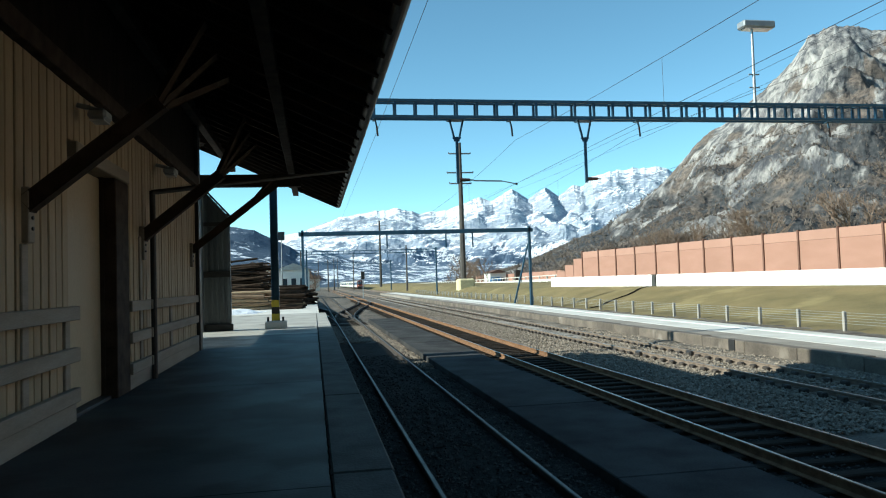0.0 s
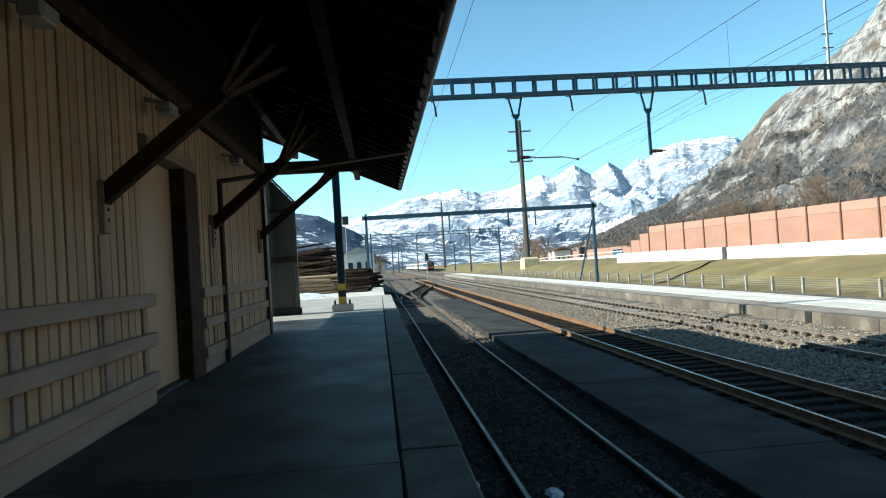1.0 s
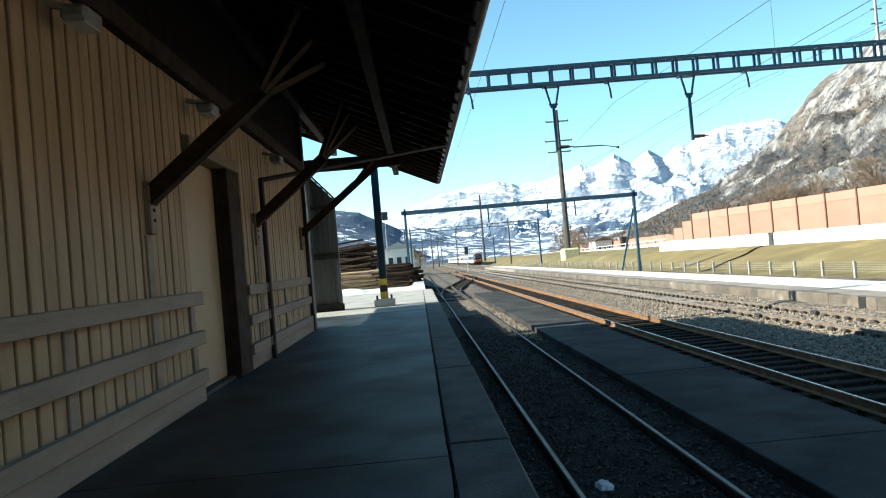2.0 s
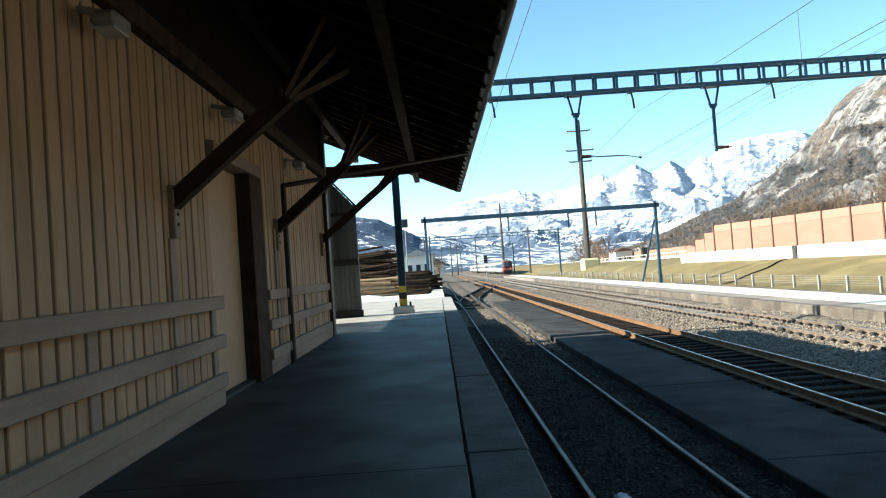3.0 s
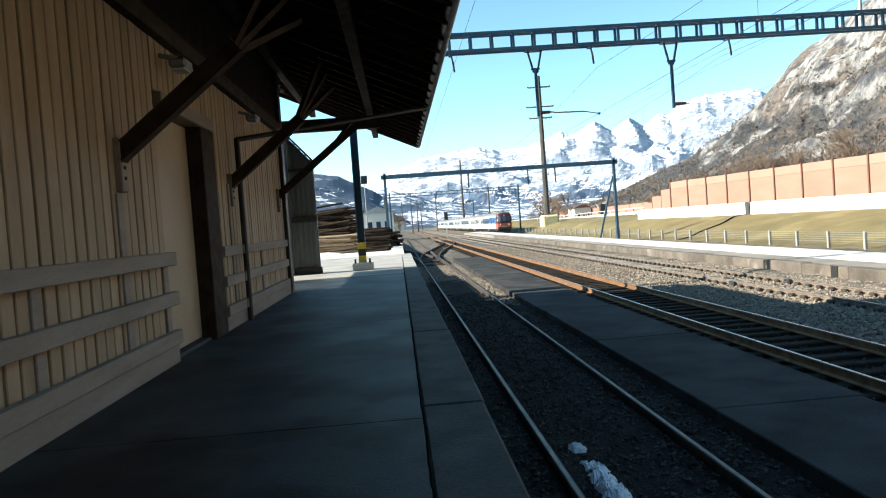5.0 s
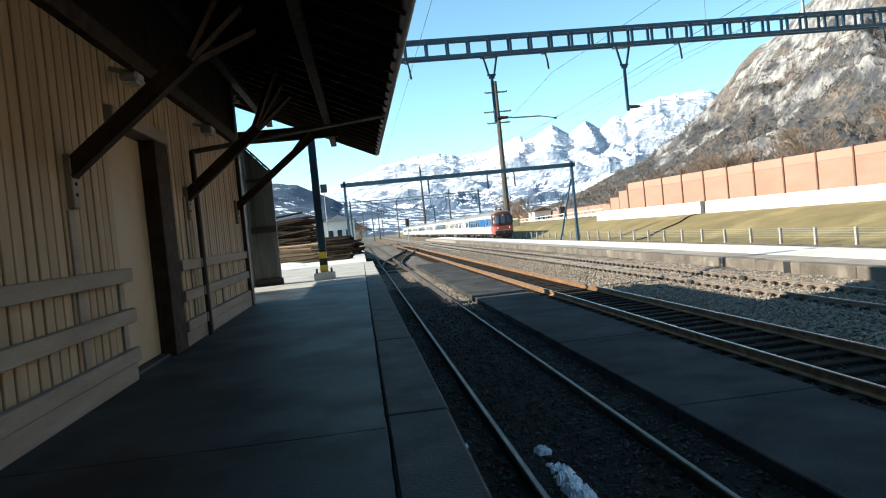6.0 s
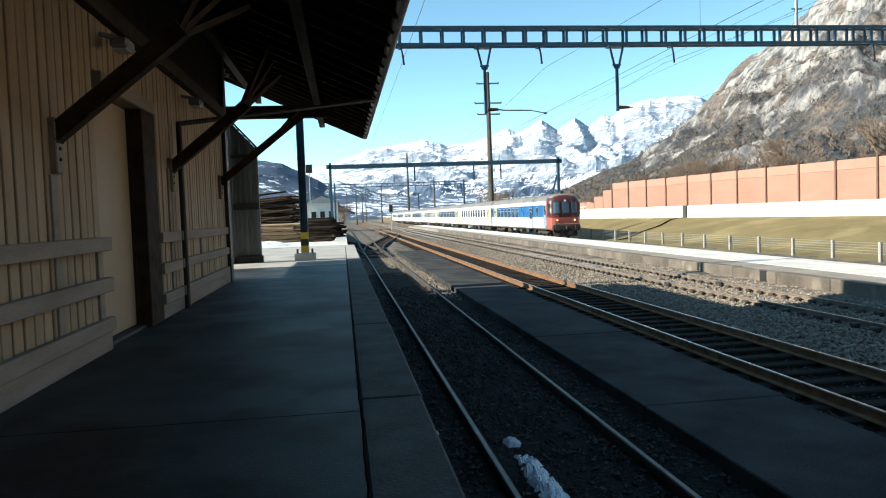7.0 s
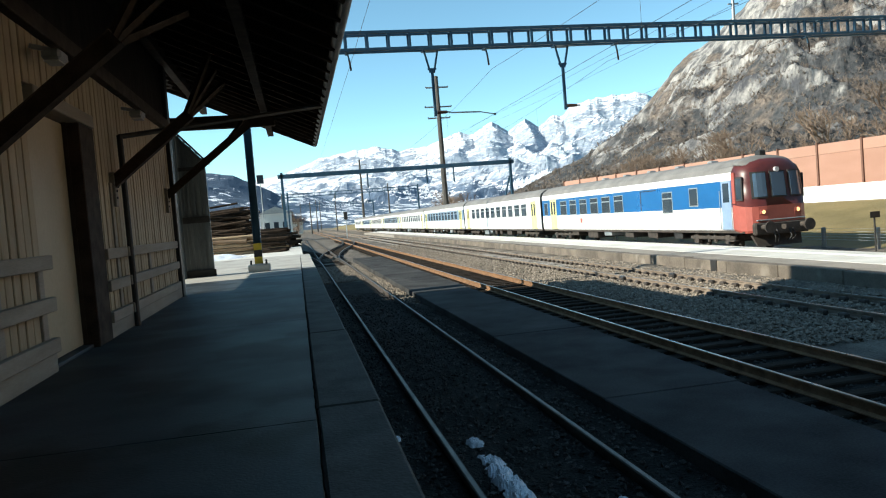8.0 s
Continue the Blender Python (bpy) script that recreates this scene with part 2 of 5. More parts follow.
PANEL_TOP = mat("paler red-brown noise panel", (0.385, 0.22, 0.163), (0.335, 0.19, 0.14), 0.9, scale=0.4, fine=14, bump=0.2, island=0.06)
LOG = mat("log bark", (0.26, 0.17, 0.10), (0.13, 0.085, 0.055), 0.9, scale=3, fine=25, stretch=(0.6, 3, 3), island=0.45)
BRUSH = mat("dark brushwood", (0.055, 0.038, 0.027), (0.02, 0.014, 0.010), 0.95, scale=3, fine=30, island=0.4, spec=0.1)
CUT_LOG = mat("peeled log", (0.40, 0.285, 0.17), (0.14, 0.095, 0.06), 0.8, scale=3, fine=25, stretch=(0.6, 3, 3), island=0.55)
SNOW = mat("old snow", (0.86, 0.88, 0.92), (0.70, 0.72, 0.76), 0.7, scale=6, fine=50, bump=0.5, depth=0.015)
WOODS = mat("grey-brown winter woods", (0.19, 0.155, 0.13), (0.12, 0.10, 0.088), 0.95, scale=0.03, fine=1, bump=0, island=0.45, spec=0.1)
TWIG = mat("bare twigs", (0.21, 0.145, 0.10), (0.13, 0.09, 0.066), 0.95, scale=1, fine=20, bump=0, island=0.3)
CAR_BLUE = mat("blue coach paint", (0.016, 0.115, 0.30), (0.012, 0.095, 0.25), 0.32, scale=0.7, fine=8, bump=0.02)
CAR_WHITE = mat("white coach paint", (0.80, 0.80, 0.78), (0.70, 0.69, 0.67), 0.35, scale=0.8, fine=8, bump=0.02)
CAR_RED = mat("red cab paint", (0.36, 0.092, 0.07), (0.28, 0.066, 0.052), 0.38, scale=0.8, fine=8, bump=0.02)
CAR_MAROON = mat("dark maroon cab paint", (0.10, 0.022, 0.020), (0.06, 0.016, 0.015), 0.4, scale=0.8, fine=8, bump=0.02)
CAR_ROOF = mat("dusty coach roof", (0.20, 0.19, 0.18), (0.13, 0.125, 0.12), 0.75, scale=1.0, fine=12, bump=0.1)
CAR_YELLOW = mat("yellow door paint", (0.78, 0.70, 0.28), (0.68, 0.60, 0.22), 0.4, scale=1, fine=8, bump=0.02)
CAR_GREY = mat("grey window band", (0.16, 0.24, 0.34), (0.12, 0.19, 0.28), 0.35, scale=1, fine=8, bump=0.02)
UNDER = mat("brake-dusted underframe", (0.075, 0.06, 0.05), (0.035, 0.03, 0.026), 0.85, 0.2, scale=4, fine=30)
RUBBER = mat("black rubber", (0.03, 0.03, 0.03), (0.02, 0.02, 0.02), 0.7, scale=5, fine=40)
PANE = glass("dark window glass", (0.03, 0.045, 0.06))
SCREEN = glass("blue-grey windscreen glass", (0.07, 0.11, 0.16), 0.03)
LIT = glow("headlight", (1.0, 0.52, 0.22), 1.1)
LENS_WHITE = mat("lamp glass", (0.7, 0.7, 0.68), (0.6, 0.6, 0.58), 0.15, scale=6, fine=40, bump=0)
INSULATOR = mat("brown insulator", (0.10, 0.05, 0.03), (0.07, 0.035, 0.02), 0.3, scale=6, fine=40, bump=0)
# blue in the far rock and woods stands in for distance haze
HAZY_RANGE_MAT = mountain_mat("haze-blue snowy limestone range", (0.82, 0.84, 0.88), (0.44, 0.48, 0.54), (0.25, 0.30, 0.38), (0.15, 0.20, 0.27), (0.09, 0.13, 0.20), 130, 60, 0.15, 480, (1, 1, 2.6), 0.55)
ROCK_MAT = cliff_mat("grey limestone cliffs above winter woods")
# kept dark so the unseen flanks throw little light into the shade
FLANK_MAT = mountain_mat("dark wooded slope", (0.8, 0.8, 0.8), (0.10, 0.09, 0.08), (0.06, 0.055, 0.05), (0.07, 0.06, 0.042), (0.04, 0.038, 0.028), 400, 900, 0.0, 420)
# hill and foothill colours carry the same painted haze
HAZY_HILL_MAT = mountain_mat("wooded hill with snow patches", (0.80, 0.83, 0.88), (0.12, 0.15, 0.19), (0.07, 0.10, 0.14), (0.09, 0.12, 0.17), (0.05, 0.08, 0.12), 260, 30, -0.04, 260)
HAZY_FOOT_MAT = mountain_mat("haze-blue foothill with snow fields", (0.78, 0.82, 0.88), (0.14, 0.19, 0.26), (0.09, 0.13, 0.19), (0.12, 0.17, 0.24), (0.06, 0.10, 0.16), 500, 6, 0.02, 300)


# ---- building blocks ----
def box(bm, lo, hi, bevel=0.0):
    r = bmesh.ops.create_cube(bm, size=1)
    lo, hi = Vector(lo), Vector(hi)
    for v in r["verts"]:
        v.co = Vector([lo[i] + (v.co[i] + 0.5) * (hi[i] - lo[i]) for i in range(3)])
    if bevel:
        edges = {e for v in r["verts"] for e in v.link_edges}
        bmesh.ops.bevel(bm, geom=list(edges), offset=bevel, segments=1, affect="EDGES")
    return bm


def beam(bm, a, b, w, h, bevel=0.0):
    """A square-cut bar from a to b, w wide across and h high."""
    a, b = Vector(a), Vector(b)
    d = b - a
    fwd = d.normalized()
    up = Vector((0, 0, 1)) if abs(fwd.z) < 0.95 else Vector((0, 1, 0))
    side = fwd.cross(up).normalized()
    up = side.cross(fwd)
    r = bmesh.ops.create_cube(bm, size=1)
    for v in r["verts"]:
        v.co = a + fwd * (v.co.x + 0.5) * d.length + side * v.co.y * w + up * v.co.z * h
    if bevel:
        edges = {e for v in r["verts"] for e in v.link_edges}
        bmesh.ops.bevel(bm, geom=list(edges), offset=bevel, segments=1, affect="EDGES")
    return bm


def tube(bm, a, b, r1, r2=None, n=10):
    a, b = Vector(a), Vector(b)
    r2 = r1 if r2 is None else r2
    d = b - a
    fwd = d.normalized()
    side = fwd.orthogonal().normalized()
    up = fwd.cross(side)
    rings = []
    for c, r in ((a, r1), (b, r2)):
        rings.append([bm.verts.new(c + (side * math.cos(i * math.tau / n) + up * math.sin(i * math.tau / n)) * r) for i in range(n)])
    for i in range(n):
        bm.faces.new((rings[0][i], rings[0][(i + 1) % n], rings[1][(i + 1) % n], rings[1][i]))
    bm.faces.new(rings[0][::-1])
    bm.faces.new(rings[1])
    return bm


def loft(bm, sections, cap=True):
    """Joins rings of points, all of one length."""
    rings = [[bm.verts.new(p) for p in s] for s in sections]
    n = len(rings[0])
    for r, q in zip(rings, rings[1:]):
        for i in range(n):
            bm.faces.new((r[i], r[(i + 1) % n], q[(i + 1) % n], q[i]))
    if cap:
        bm.faces.new(rings[0][::-1])
        bm.faces.new(rings[-1])
    return bm


def mesh_of(name, bm, material, smooth=False):
    bmesh.ops.recalc_face_normals(bm, faces=bm.faces)
    me = bpy.data.meshes.new(name)
    bm.to_mesh(me)
    bm.free()
    me.materials.append(material)
    if smooth:
        me.polygons.foreach_set("use_smooth", [True] * len(me.polygons))
    return me


def part(name, bm, material, parent=None, label="", smooth=False):
    ob = new(name, mesh_of(name, bm, material, smooth))
    ob.parent = parent
    return tagged(ob, label)


def piece(name, me, parent, m):
    """A repeat that shares its mesh."""
    ob = new(name, me)
    ob.parent = parent
    ob.matrix_basis = m
    return ob


def thing(name, label, category, group="", kind="", m=None):
    ob = new(name)
    ob.empty_display_size = 0.2
    if m is not None:
        ob.matrix_basis = m
    return tagged(ob, label, category, group, kind)


def BM():
    return bmesh.new()


def one(name, bm, material, label, category, kind="structure", smooth=False, group=""):
    return tagged(part(name, bm, material, None, "", smooth), label, category, group, kind)

# ---- the setting: ground, platform, tracks' bed ----
RAIL = -1.17
BED = -1.36


def slab(name, lo, hi, material, label, category, bevel=0.0):
    return one(name, box(BM(), lo, hi, bevel), material, label, category)


def sheet(name, xs, ys, height, material, label, category, kind="structure"):
    verts = [(x, y, height(x, y)) for y in ys for x in xs]
    nx = len(xs)
    faces = [(j * nx + i, j * nx + i + 1, (j + 1) * nx + i + 1, (j + 1) * nx + i) for j in range(len(ys) - 1) for i in range(nx - 1)]
    me = bpy.data.meshes.new(name)
    me.from_pydata(verts, [], faces)
    me.materials.append(material)
    me.polygons.foreach_set("use_smooth", [True] * len(faces))
    return tagged(new(name, me), label, category, kind=kind)


slab("ground", (-2500, -2500, -3.0), (2500, 4200, -1.75), EARTH, "flat brown winter valley floor", "ground")
sheet("track_bed", list(np.arange(0.5, 23.1, 0.25)), list(np.arange(-16, 60, 0.5)) + list(np.arange(60, 421, 6)),
      lambda x, y: BED - 0.12 * (5.3 < x < 8.0) + 0.22 * (12.2 < x < 13.1) + 0.05 * noise.noise((x * 0.9, y * 0.9, 0)) + 0.03 * noise.noise((x * 3, y * 3, 4)) - 0.05 * (x > 21.5),
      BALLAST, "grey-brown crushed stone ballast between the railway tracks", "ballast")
# shade of platform and canopy put into the colour; ends at its edge
sheet("shaded_ballast", list(np.arange(0.5, 3.76, 0.25)), list(np.arange(-16, 36.1, 0.5)),
      lambda x, y: BED + 0.075 - 0.2 * max(0, (y - 31.5) / 4) - 0.2 * max(0, (y - 21.0) / 3) * (x > 2.9) + 0.03 * noise.noise((x * 2, y * 2, 9)), DARK_BALLAST, "shade-dark ballast in the siding beside the platform", "ballast")


def NOISE_X(y):
    return 41.5 - 0.153 * min(84, y)


# darkened like the shaded siding bed, along the whole loop
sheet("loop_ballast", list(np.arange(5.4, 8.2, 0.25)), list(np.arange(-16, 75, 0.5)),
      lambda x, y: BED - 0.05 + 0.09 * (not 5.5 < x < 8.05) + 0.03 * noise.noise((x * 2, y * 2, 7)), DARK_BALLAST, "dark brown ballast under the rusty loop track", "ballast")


def bank(x, y):
    wx = NOISE_X(y)
    t = min(1, max(0, (x - 22.0) / (wx - 22.0)))
    return -1.42 + 1.62 * t * t * (3 - 2 * t) + 0.35 * min(1, max(0, (x - wx - 0.4) / 2)) + 0.07 * (1 - t) * noise.noise((x * 0.35, y * 0.2, 2))


sheet("grass_bank", list(np.arange(20.9, 44, 0.4)) + [45, 48, 60, 90, 140, 220, 300], [-230, -150, -80] + list(np.arange(-30, 110, 1.2)) + list(np.arange(110, 500, 10)), bank,
      GRASS, "grassy railway embankment, dull yellow-green in winter", "grass")
sheet("yard_ground", list(np.arange(-60, 0.2, 2.0)) + [0.15], list(np.arange(36.2, 130, 2)),
      lambda x, y: -0.10 - 0.9 * max(0, (y - 62) / 60) + 0.05 * noise.noise((x * 0.3, y * 0.3, 1)), PALE, "pale gravelled timber yard", "yard")
slab("yard_wall", (-60, 36.2, -1.8), (0.2, 36.5, -0.12), KERB, "low concrete retaining wall of the yard", "wall")

EDGE = mat("dirty edge stone", (0.17, 0.14, 0.11), (0.075, 0.062, 0.05), 0.9, scale=1.2, fine=30, bump=0.4, island=0.2, stain=((0.23, 0.20, 0.165), 0.8, 0.60))
# loading platform: bays of concrete with a joint, and a separate kerb strip along the edge
platform = thing("platform", "worn dark concrete loading platform with cracked joints", "platform", kind="structure")
# far bays take the sunlit colour, near bays the dark shaded one
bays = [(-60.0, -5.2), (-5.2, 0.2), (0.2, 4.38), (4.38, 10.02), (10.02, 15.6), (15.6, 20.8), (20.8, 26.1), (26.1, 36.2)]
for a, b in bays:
    part("concrete_bay", box(BM(), (-14, a + 0.0025, -1.8), (-0.003, b - 0.0025, 0), 0.005), CONCRETE if a < 20 else LIT_CONCRETE, platform)
# kerbs turn to the same sunlit colour past the shadow's edge
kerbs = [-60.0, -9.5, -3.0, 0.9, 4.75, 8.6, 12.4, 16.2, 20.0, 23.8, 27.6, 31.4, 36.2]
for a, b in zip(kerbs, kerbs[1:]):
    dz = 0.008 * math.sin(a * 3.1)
    part("kerb_slab", box(BM(), (0.004, a + 0.004, -1.8), (0.47 + 0.008 * math.sin(a * 7), b - 0.004, -0.012 + dz), 0.02), KERB if a < 22 else LIT_CONCRETE, platform)


def ragged(xs, w, z, seed):
    """A thin, wandering dark seam filled with dirt."""
    bm = BM()
    rows = []
    for y in xs:
        x = 0.014 * noise.noise((y * 1.1, seed, 0)) + 0.006 * noise.noise((y * 6, seed, 3))
        h = w * (0.7 + 0.6 * abs(noise.noise((y * 4, seed, 8))))
        rows.append([bm.verts.new((x - h, y, z)), bm.verts.new((x + h, y, z))])
    for r, q in zip(rows, rows[1:]):
        bm.faces.new((r[0], r[1], q[1], q[0]))
    return bm


part("joint", ragged(np.arange(-6, 24, 0.08), 0.0075, 0.003, 5), SEAM, platform)

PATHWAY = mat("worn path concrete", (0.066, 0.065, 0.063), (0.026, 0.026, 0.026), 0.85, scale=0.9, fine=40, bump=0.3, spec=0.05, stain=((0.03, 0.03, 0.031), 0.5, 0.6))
path = thing("siding_path", "long low concrete path between two tracks", "path", kind="structure")
for i in range(11):
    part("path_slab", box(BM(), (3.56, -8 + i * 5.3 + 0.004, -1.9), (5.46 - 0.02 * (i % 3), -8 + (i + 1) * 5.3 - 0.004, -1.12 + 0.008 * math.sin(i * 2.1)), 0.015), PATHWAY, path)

island = thing("island_platform", "low pale concrete island platform with a weathered edge", "platform", kind="structure")
part("deck", box(BM(), (14.5, -20, -1.9), (16.9, 150, -0.80), 0.01), PALE, island)
part("gravel_strip", box(BM(), (13.31, -20, -1.9), (14.48, 150, -0.81)), GRIT, island, "strip of grey grit along the edge")
for i in range(48):
    y = -20 + i * 2.5
    part("edge_stone", box(BM(), (12.95, y + 0.012, -1.35), (13.33, y + 2.488, -0.79 + 0.012 * math.sin(i * 2.3)), 0.02), EDGE, island)
part("white_line", box(BM(), (15.9, -20, -0.8), (16.15, 150, -0.79)), WHITE_WALL, island)
part("hatch", box(BM(), (12.93, 20.5, -1.2), (12.97, 20.85, -0.785)), METAL_DARK, island, "dark cable opening in the edge")


# ---- tracks ----
def rail_profile():
    return [(-0.07, -0.16), (0.07, -0.16), (0.07, -0.145), (0.012, -0.125), (0.012, -0.045), (0.036, -0.035), (0.036, -0.006), (0.030, -0.001),
            (-0.030, -0.001), (-0.036, -0.006), (-0.036, -0.035), (-0.012, -0.045), (-0.012, -0.125), (-0.07, -0.145)]


def rail_bm(path):
    bm = BM()
    pts = [Vector(p) for p in path]
    rings = []
    for i, p in enumerate(pts):
        d = (pts[min(i + 1, len(pts) - 1)] - pts[max(i - 1, 0)]).normalized()
        s = Vector((d.y, -d.x, 0))
        rings.append([p + s * a + Vector((0, 0, b)) for a, b in rail_profile()])
    return loft(bm, rings)


def strip_bm(path, w, z):
    bm = BM()
    pts = [Vector(p) for p in path]
    rows = []
    for i, p in enumerate(pts):
        d = (pts[min(i + 1, len(pts) - 1)] - pts[max(i - 1, 0)]).normalized()
        s = Vector((d.y, -d.x, 0)) * w
        rows.append([p - s + Vector((0, 0, z)), p + s + Vector((0, 0, z)), p + s + Vector((0, 0, z - 0.004)), p - s + Vector((0, 0, z - 0.004))])
    return loft(bm, rows)


def track(label, centre, steel, sleeper, sl_mat, ys, z=RAIL, clips=False, end=420, y0=-16):
    t = thing("railway_track", label, "track", "tracks")
    ygrid = sorted(set([y0, end] + [y for y in np.arange(y0, end, 4)]))
    for s in (-0.7525, 0.7525):
        path = [(centre(y) + s, y, z) for y in ygrid]
        r = part("rail", rail_bm(path), steel, t)
        part("running_surface", strip_bm(path, 0.022, 0.003), DULL_TOP if steel is UNDER else RAIL_TOP, r)
    bm = BM()
    box(bm, (-1.25, -0.12, -0.36), (1.25, 0.12, -0.165), 0.02)
    me = mesh_of("sleeper", bm, sl_mat)
    rng = random.Random(7)
    for y in ys:
        piece("sleeper", me, t, pose(centre(y) + rng.uniform(-0.02, 0.02), y, z + rng.uniform(-0.012, 0.0), 0, 0, rng.uniform(-0.6, 0.6)))
    if clips:
        me = mesh_of("fastening", box(BM(), (-0.065, -0.11, -0.17), (0.065, 0.11, -0.055), 0.025), UNDER)
        rest = BM()
        for i, y in enumerate(ys):
            for s in (-0.8825, -0.6225, 0.6225, 0.8825):
                if i < 72:
                    piece("fastening", me, t, pose(centre(y) + s, y, z))
                else:
                    box(rest, (centre(y) + s - 0.065, y - 0.11, z - 0.17), (centre(y) + s + 0.065, y + 0.11, z - 0.055))
        tagged(part("far_fastening", rest, UNDER, t), kind="stuff")
    return t


def straight(x):
    return lambda y: x


track("siding track with dull steel rails sunk in dark ballast", straight(2.12), UNDER, None, OLD_SLEEPER, np.arange(1, 62, 0.65), end=150)
track("rusty loop track on dark wooden sleepers", straight(6.94), RUST, None, OLD_SLEEPER, np.arange(3, 120, 0.63))
track("main track on concrete sleepers with dark fastenings", straight(11.32), RAIL_BROWN, None, SLEEPER, np.arange(6, 125, 0.60), clips=True)
track("main track beyond the island platform", straight(19.05), RAIL_BROWN, None, SLEEPER, np.arange(16, 120, 0.60), clips=False)


def branch(y):
    t = max(0, y - 46)
    return 2.12 - min(t, 40) ** 2 * 0.0024 - max(0, t - 40) * 0.19


track("branching siding track that curves away to the timber yard", branch, UNDER, None, OLD_SLEEPER, np.arange(62, 96, 0.65), end=100, y0=48)


def crossover(y):
    t = min(1, max(0, (y - 52) / 55))
    return 2.12 + 4.82 * t * t * (3 - 2 * t)


track("crossover track joining the siding to the loop", crossover, UNDER, None, OLD_SLEEPER, np.arange(64, 108, 0.65), end=108, y0=56)


# invented blocks, added to draw the dark spots beside the main-track rails
def rail_block(x, y):
    b = thing("rail_cable_box", "made-up dark block at the foot of a rail", "box", "rail cable boxes")
    part("housing", box(BM(), (x - 0.16, y - 0.16, -1.34), (x - 0.03, y + 0.16, -1.17), 0.03), METAL_DARK, b)
    part("block_tail", tube(BM(), (x - 0.1, y, -1.3), (x - 0.55, y + 0.1, -1.36), 0.035, n=6), METAL_DARK, b)


for x, y in ((10.57, 22.2), (12.07, 21.6)):
    rail_block(x, y)


# ---- the goods shed ----
WX = -2.67
UNDER_Z = lambda x: 4.06 - 0.45 * (x - 0.6) if x > -3.75 else 4.06 - 0.45 * (-3.75 - 0.6) + 0.45 * (x + 3.75)
shed = thing("goods_shed", "old timber goods shed with cream vertical boarding", "shed", kind="structure")
# wall in bays round the door opening (7.75 to 9.55, 2.95 high)
wall_bm = BM()
for lo, hi in (((WX - 0.2, -60, 0.0), (WX - 0.09, 7.75, 5.3)), ((WX - 0.2, 9.35, 0.0), (WX - 0.09, 16.6, 5.3)), ((WX - 0.2, 7.75, 2.95), (WX - 0.09, 9.35, 5.3))):
    box(wall_bm, lo, hi)
part("sheathing", wall_bm, TIMBER, shed)
body = BM()
box(body, (-6.7, -60, 0), (-6.5, 16.6, 4.3))
box(body, (-6.5, -60, 0), (WX - 0.2, -59.8, 4.7))
box(body, (-6.5, 16.42, 0), (WX - 0.2, 16.6, 4.2))
part("rear_wall", body, CREAM, shed)
# unseen taller part that rises through the canopy roof, sized from its shadow
upper = BM()
loft(upper, [[(-12.0, y, 0), (-4.3, y, 0), (-4.3, y, 6.95), (-8.05, y, 11.4), (-12.0, y, 6.95)] for y in (-60.0, 15.7)])
part("upper_wall", upper, CREAM, shed)
top = BM()
loft(top, [[(-12.3, y, 6.9), (-8.05, y, 11.5), (-4.0, y, 6.9), (-4.0, y, 7.03), (-8.05, y, 11.65), (-12.3, y, 7.03)] for y in (-60.3, 15.9)])
part("upper_roof", top, TILE, shed)
bm = BM()
box(bm, (-0.05, -0.0865, 0.28), (0.014, 0.0865, 3.66), 0.008)
me = mesh_of("board", bm, CREAM)
over_door = mesh_of("board", box(BM(), (-0.05, -0.0865, 3.06), (0.014, 0.0865, 3.66), 0.008), CREAM)
y = -3.9
while y < 16.5:
    piece("board", over_door if 7.68 < y < 10.06 else me, shed, pose(WX - 0.02 + 0.004 * math.sin(y * 9), y, 0))
    y += 0.205
for a, b in ((-60, 7.72), (10.06, 16.5)):
    part("plinth_board", box(BM(), (WX - 0.04, a, 0.0), (WX + 0.045, b, 0.285), 0.008), GUARD, shed, "pale grey plinth board along the foot of the wall")
for z in (1.165, 0.725, 0.295):
    for a, b in ((-4.0, 7.70), (10.02, 11.2), (11.3, 15.95)):
        part("guard_board", box(BM(), (WX + 0.02, a, z - 0.075), (WX + 0.10, b, z + 0.075), 0.008), GUARD, shed, "grey horizontal guard board")
for y, h in ((1.9, 1.3), (4.65, 1.1), (6.4, 1.84), (7.55, 1.2), (10.95, 2.2), (13.3, 1.2)):
    part("guard_post", box(BM(), (WX - 0.03, y - 0.075, 0.0), (WX + 0.018, y + 0.075, h), 0.008), GUARD, shed)
part("corner_post", box(BM(), (WX - 0.2, 16.3, 0.0), (WX + 0.08, 16.62, 5.3), 0.015), METAL_DARK, shed, "dark corner post at the end of the shed")
part("downpipe", tube(tube(BM(), (WX + 0.1, 11.4, 0), (WX + 0.1, 11.4, 2.95), 0.045), (WX + 0.1, 11.4, 2.93), (0.74, 15.03, 3.83), 0.042), METAL_DARK, shed, "dark rainwater pipe slanting from the gutter to the wall")
part("wall_plate", box(BM(), (WX - 0.085, -60, 3.665), (WX + 0.10, 16.29, 3.88), 0.012), TIMBER, shed)
# upper wall given the soffit's near-black for the darkness under the eaves
part("eaves_boarding", box(BM(), (WX - 0.085, -60, 3.885), (WX + 0.0, 16.29, 5.3), 0.005), SOFFIT, shed, "near-black boarding above the wall plate")

door = thing("door_1", "closed cream sliding freight door in a dark recess", "door", kind="structure")
part("leaf", box(BM(), (WX - 0.22, 7.75, 0.05), (WX - 0.14, 9.35, 2.86), 0.01), DOOR, door)
part("jamb", box(BM(), (WX - 0.2, 9.36, 0.0), (WX + 0.06, 10.02, 2.87), 0.012), TIMBER, door, "wide dark timber jamb")
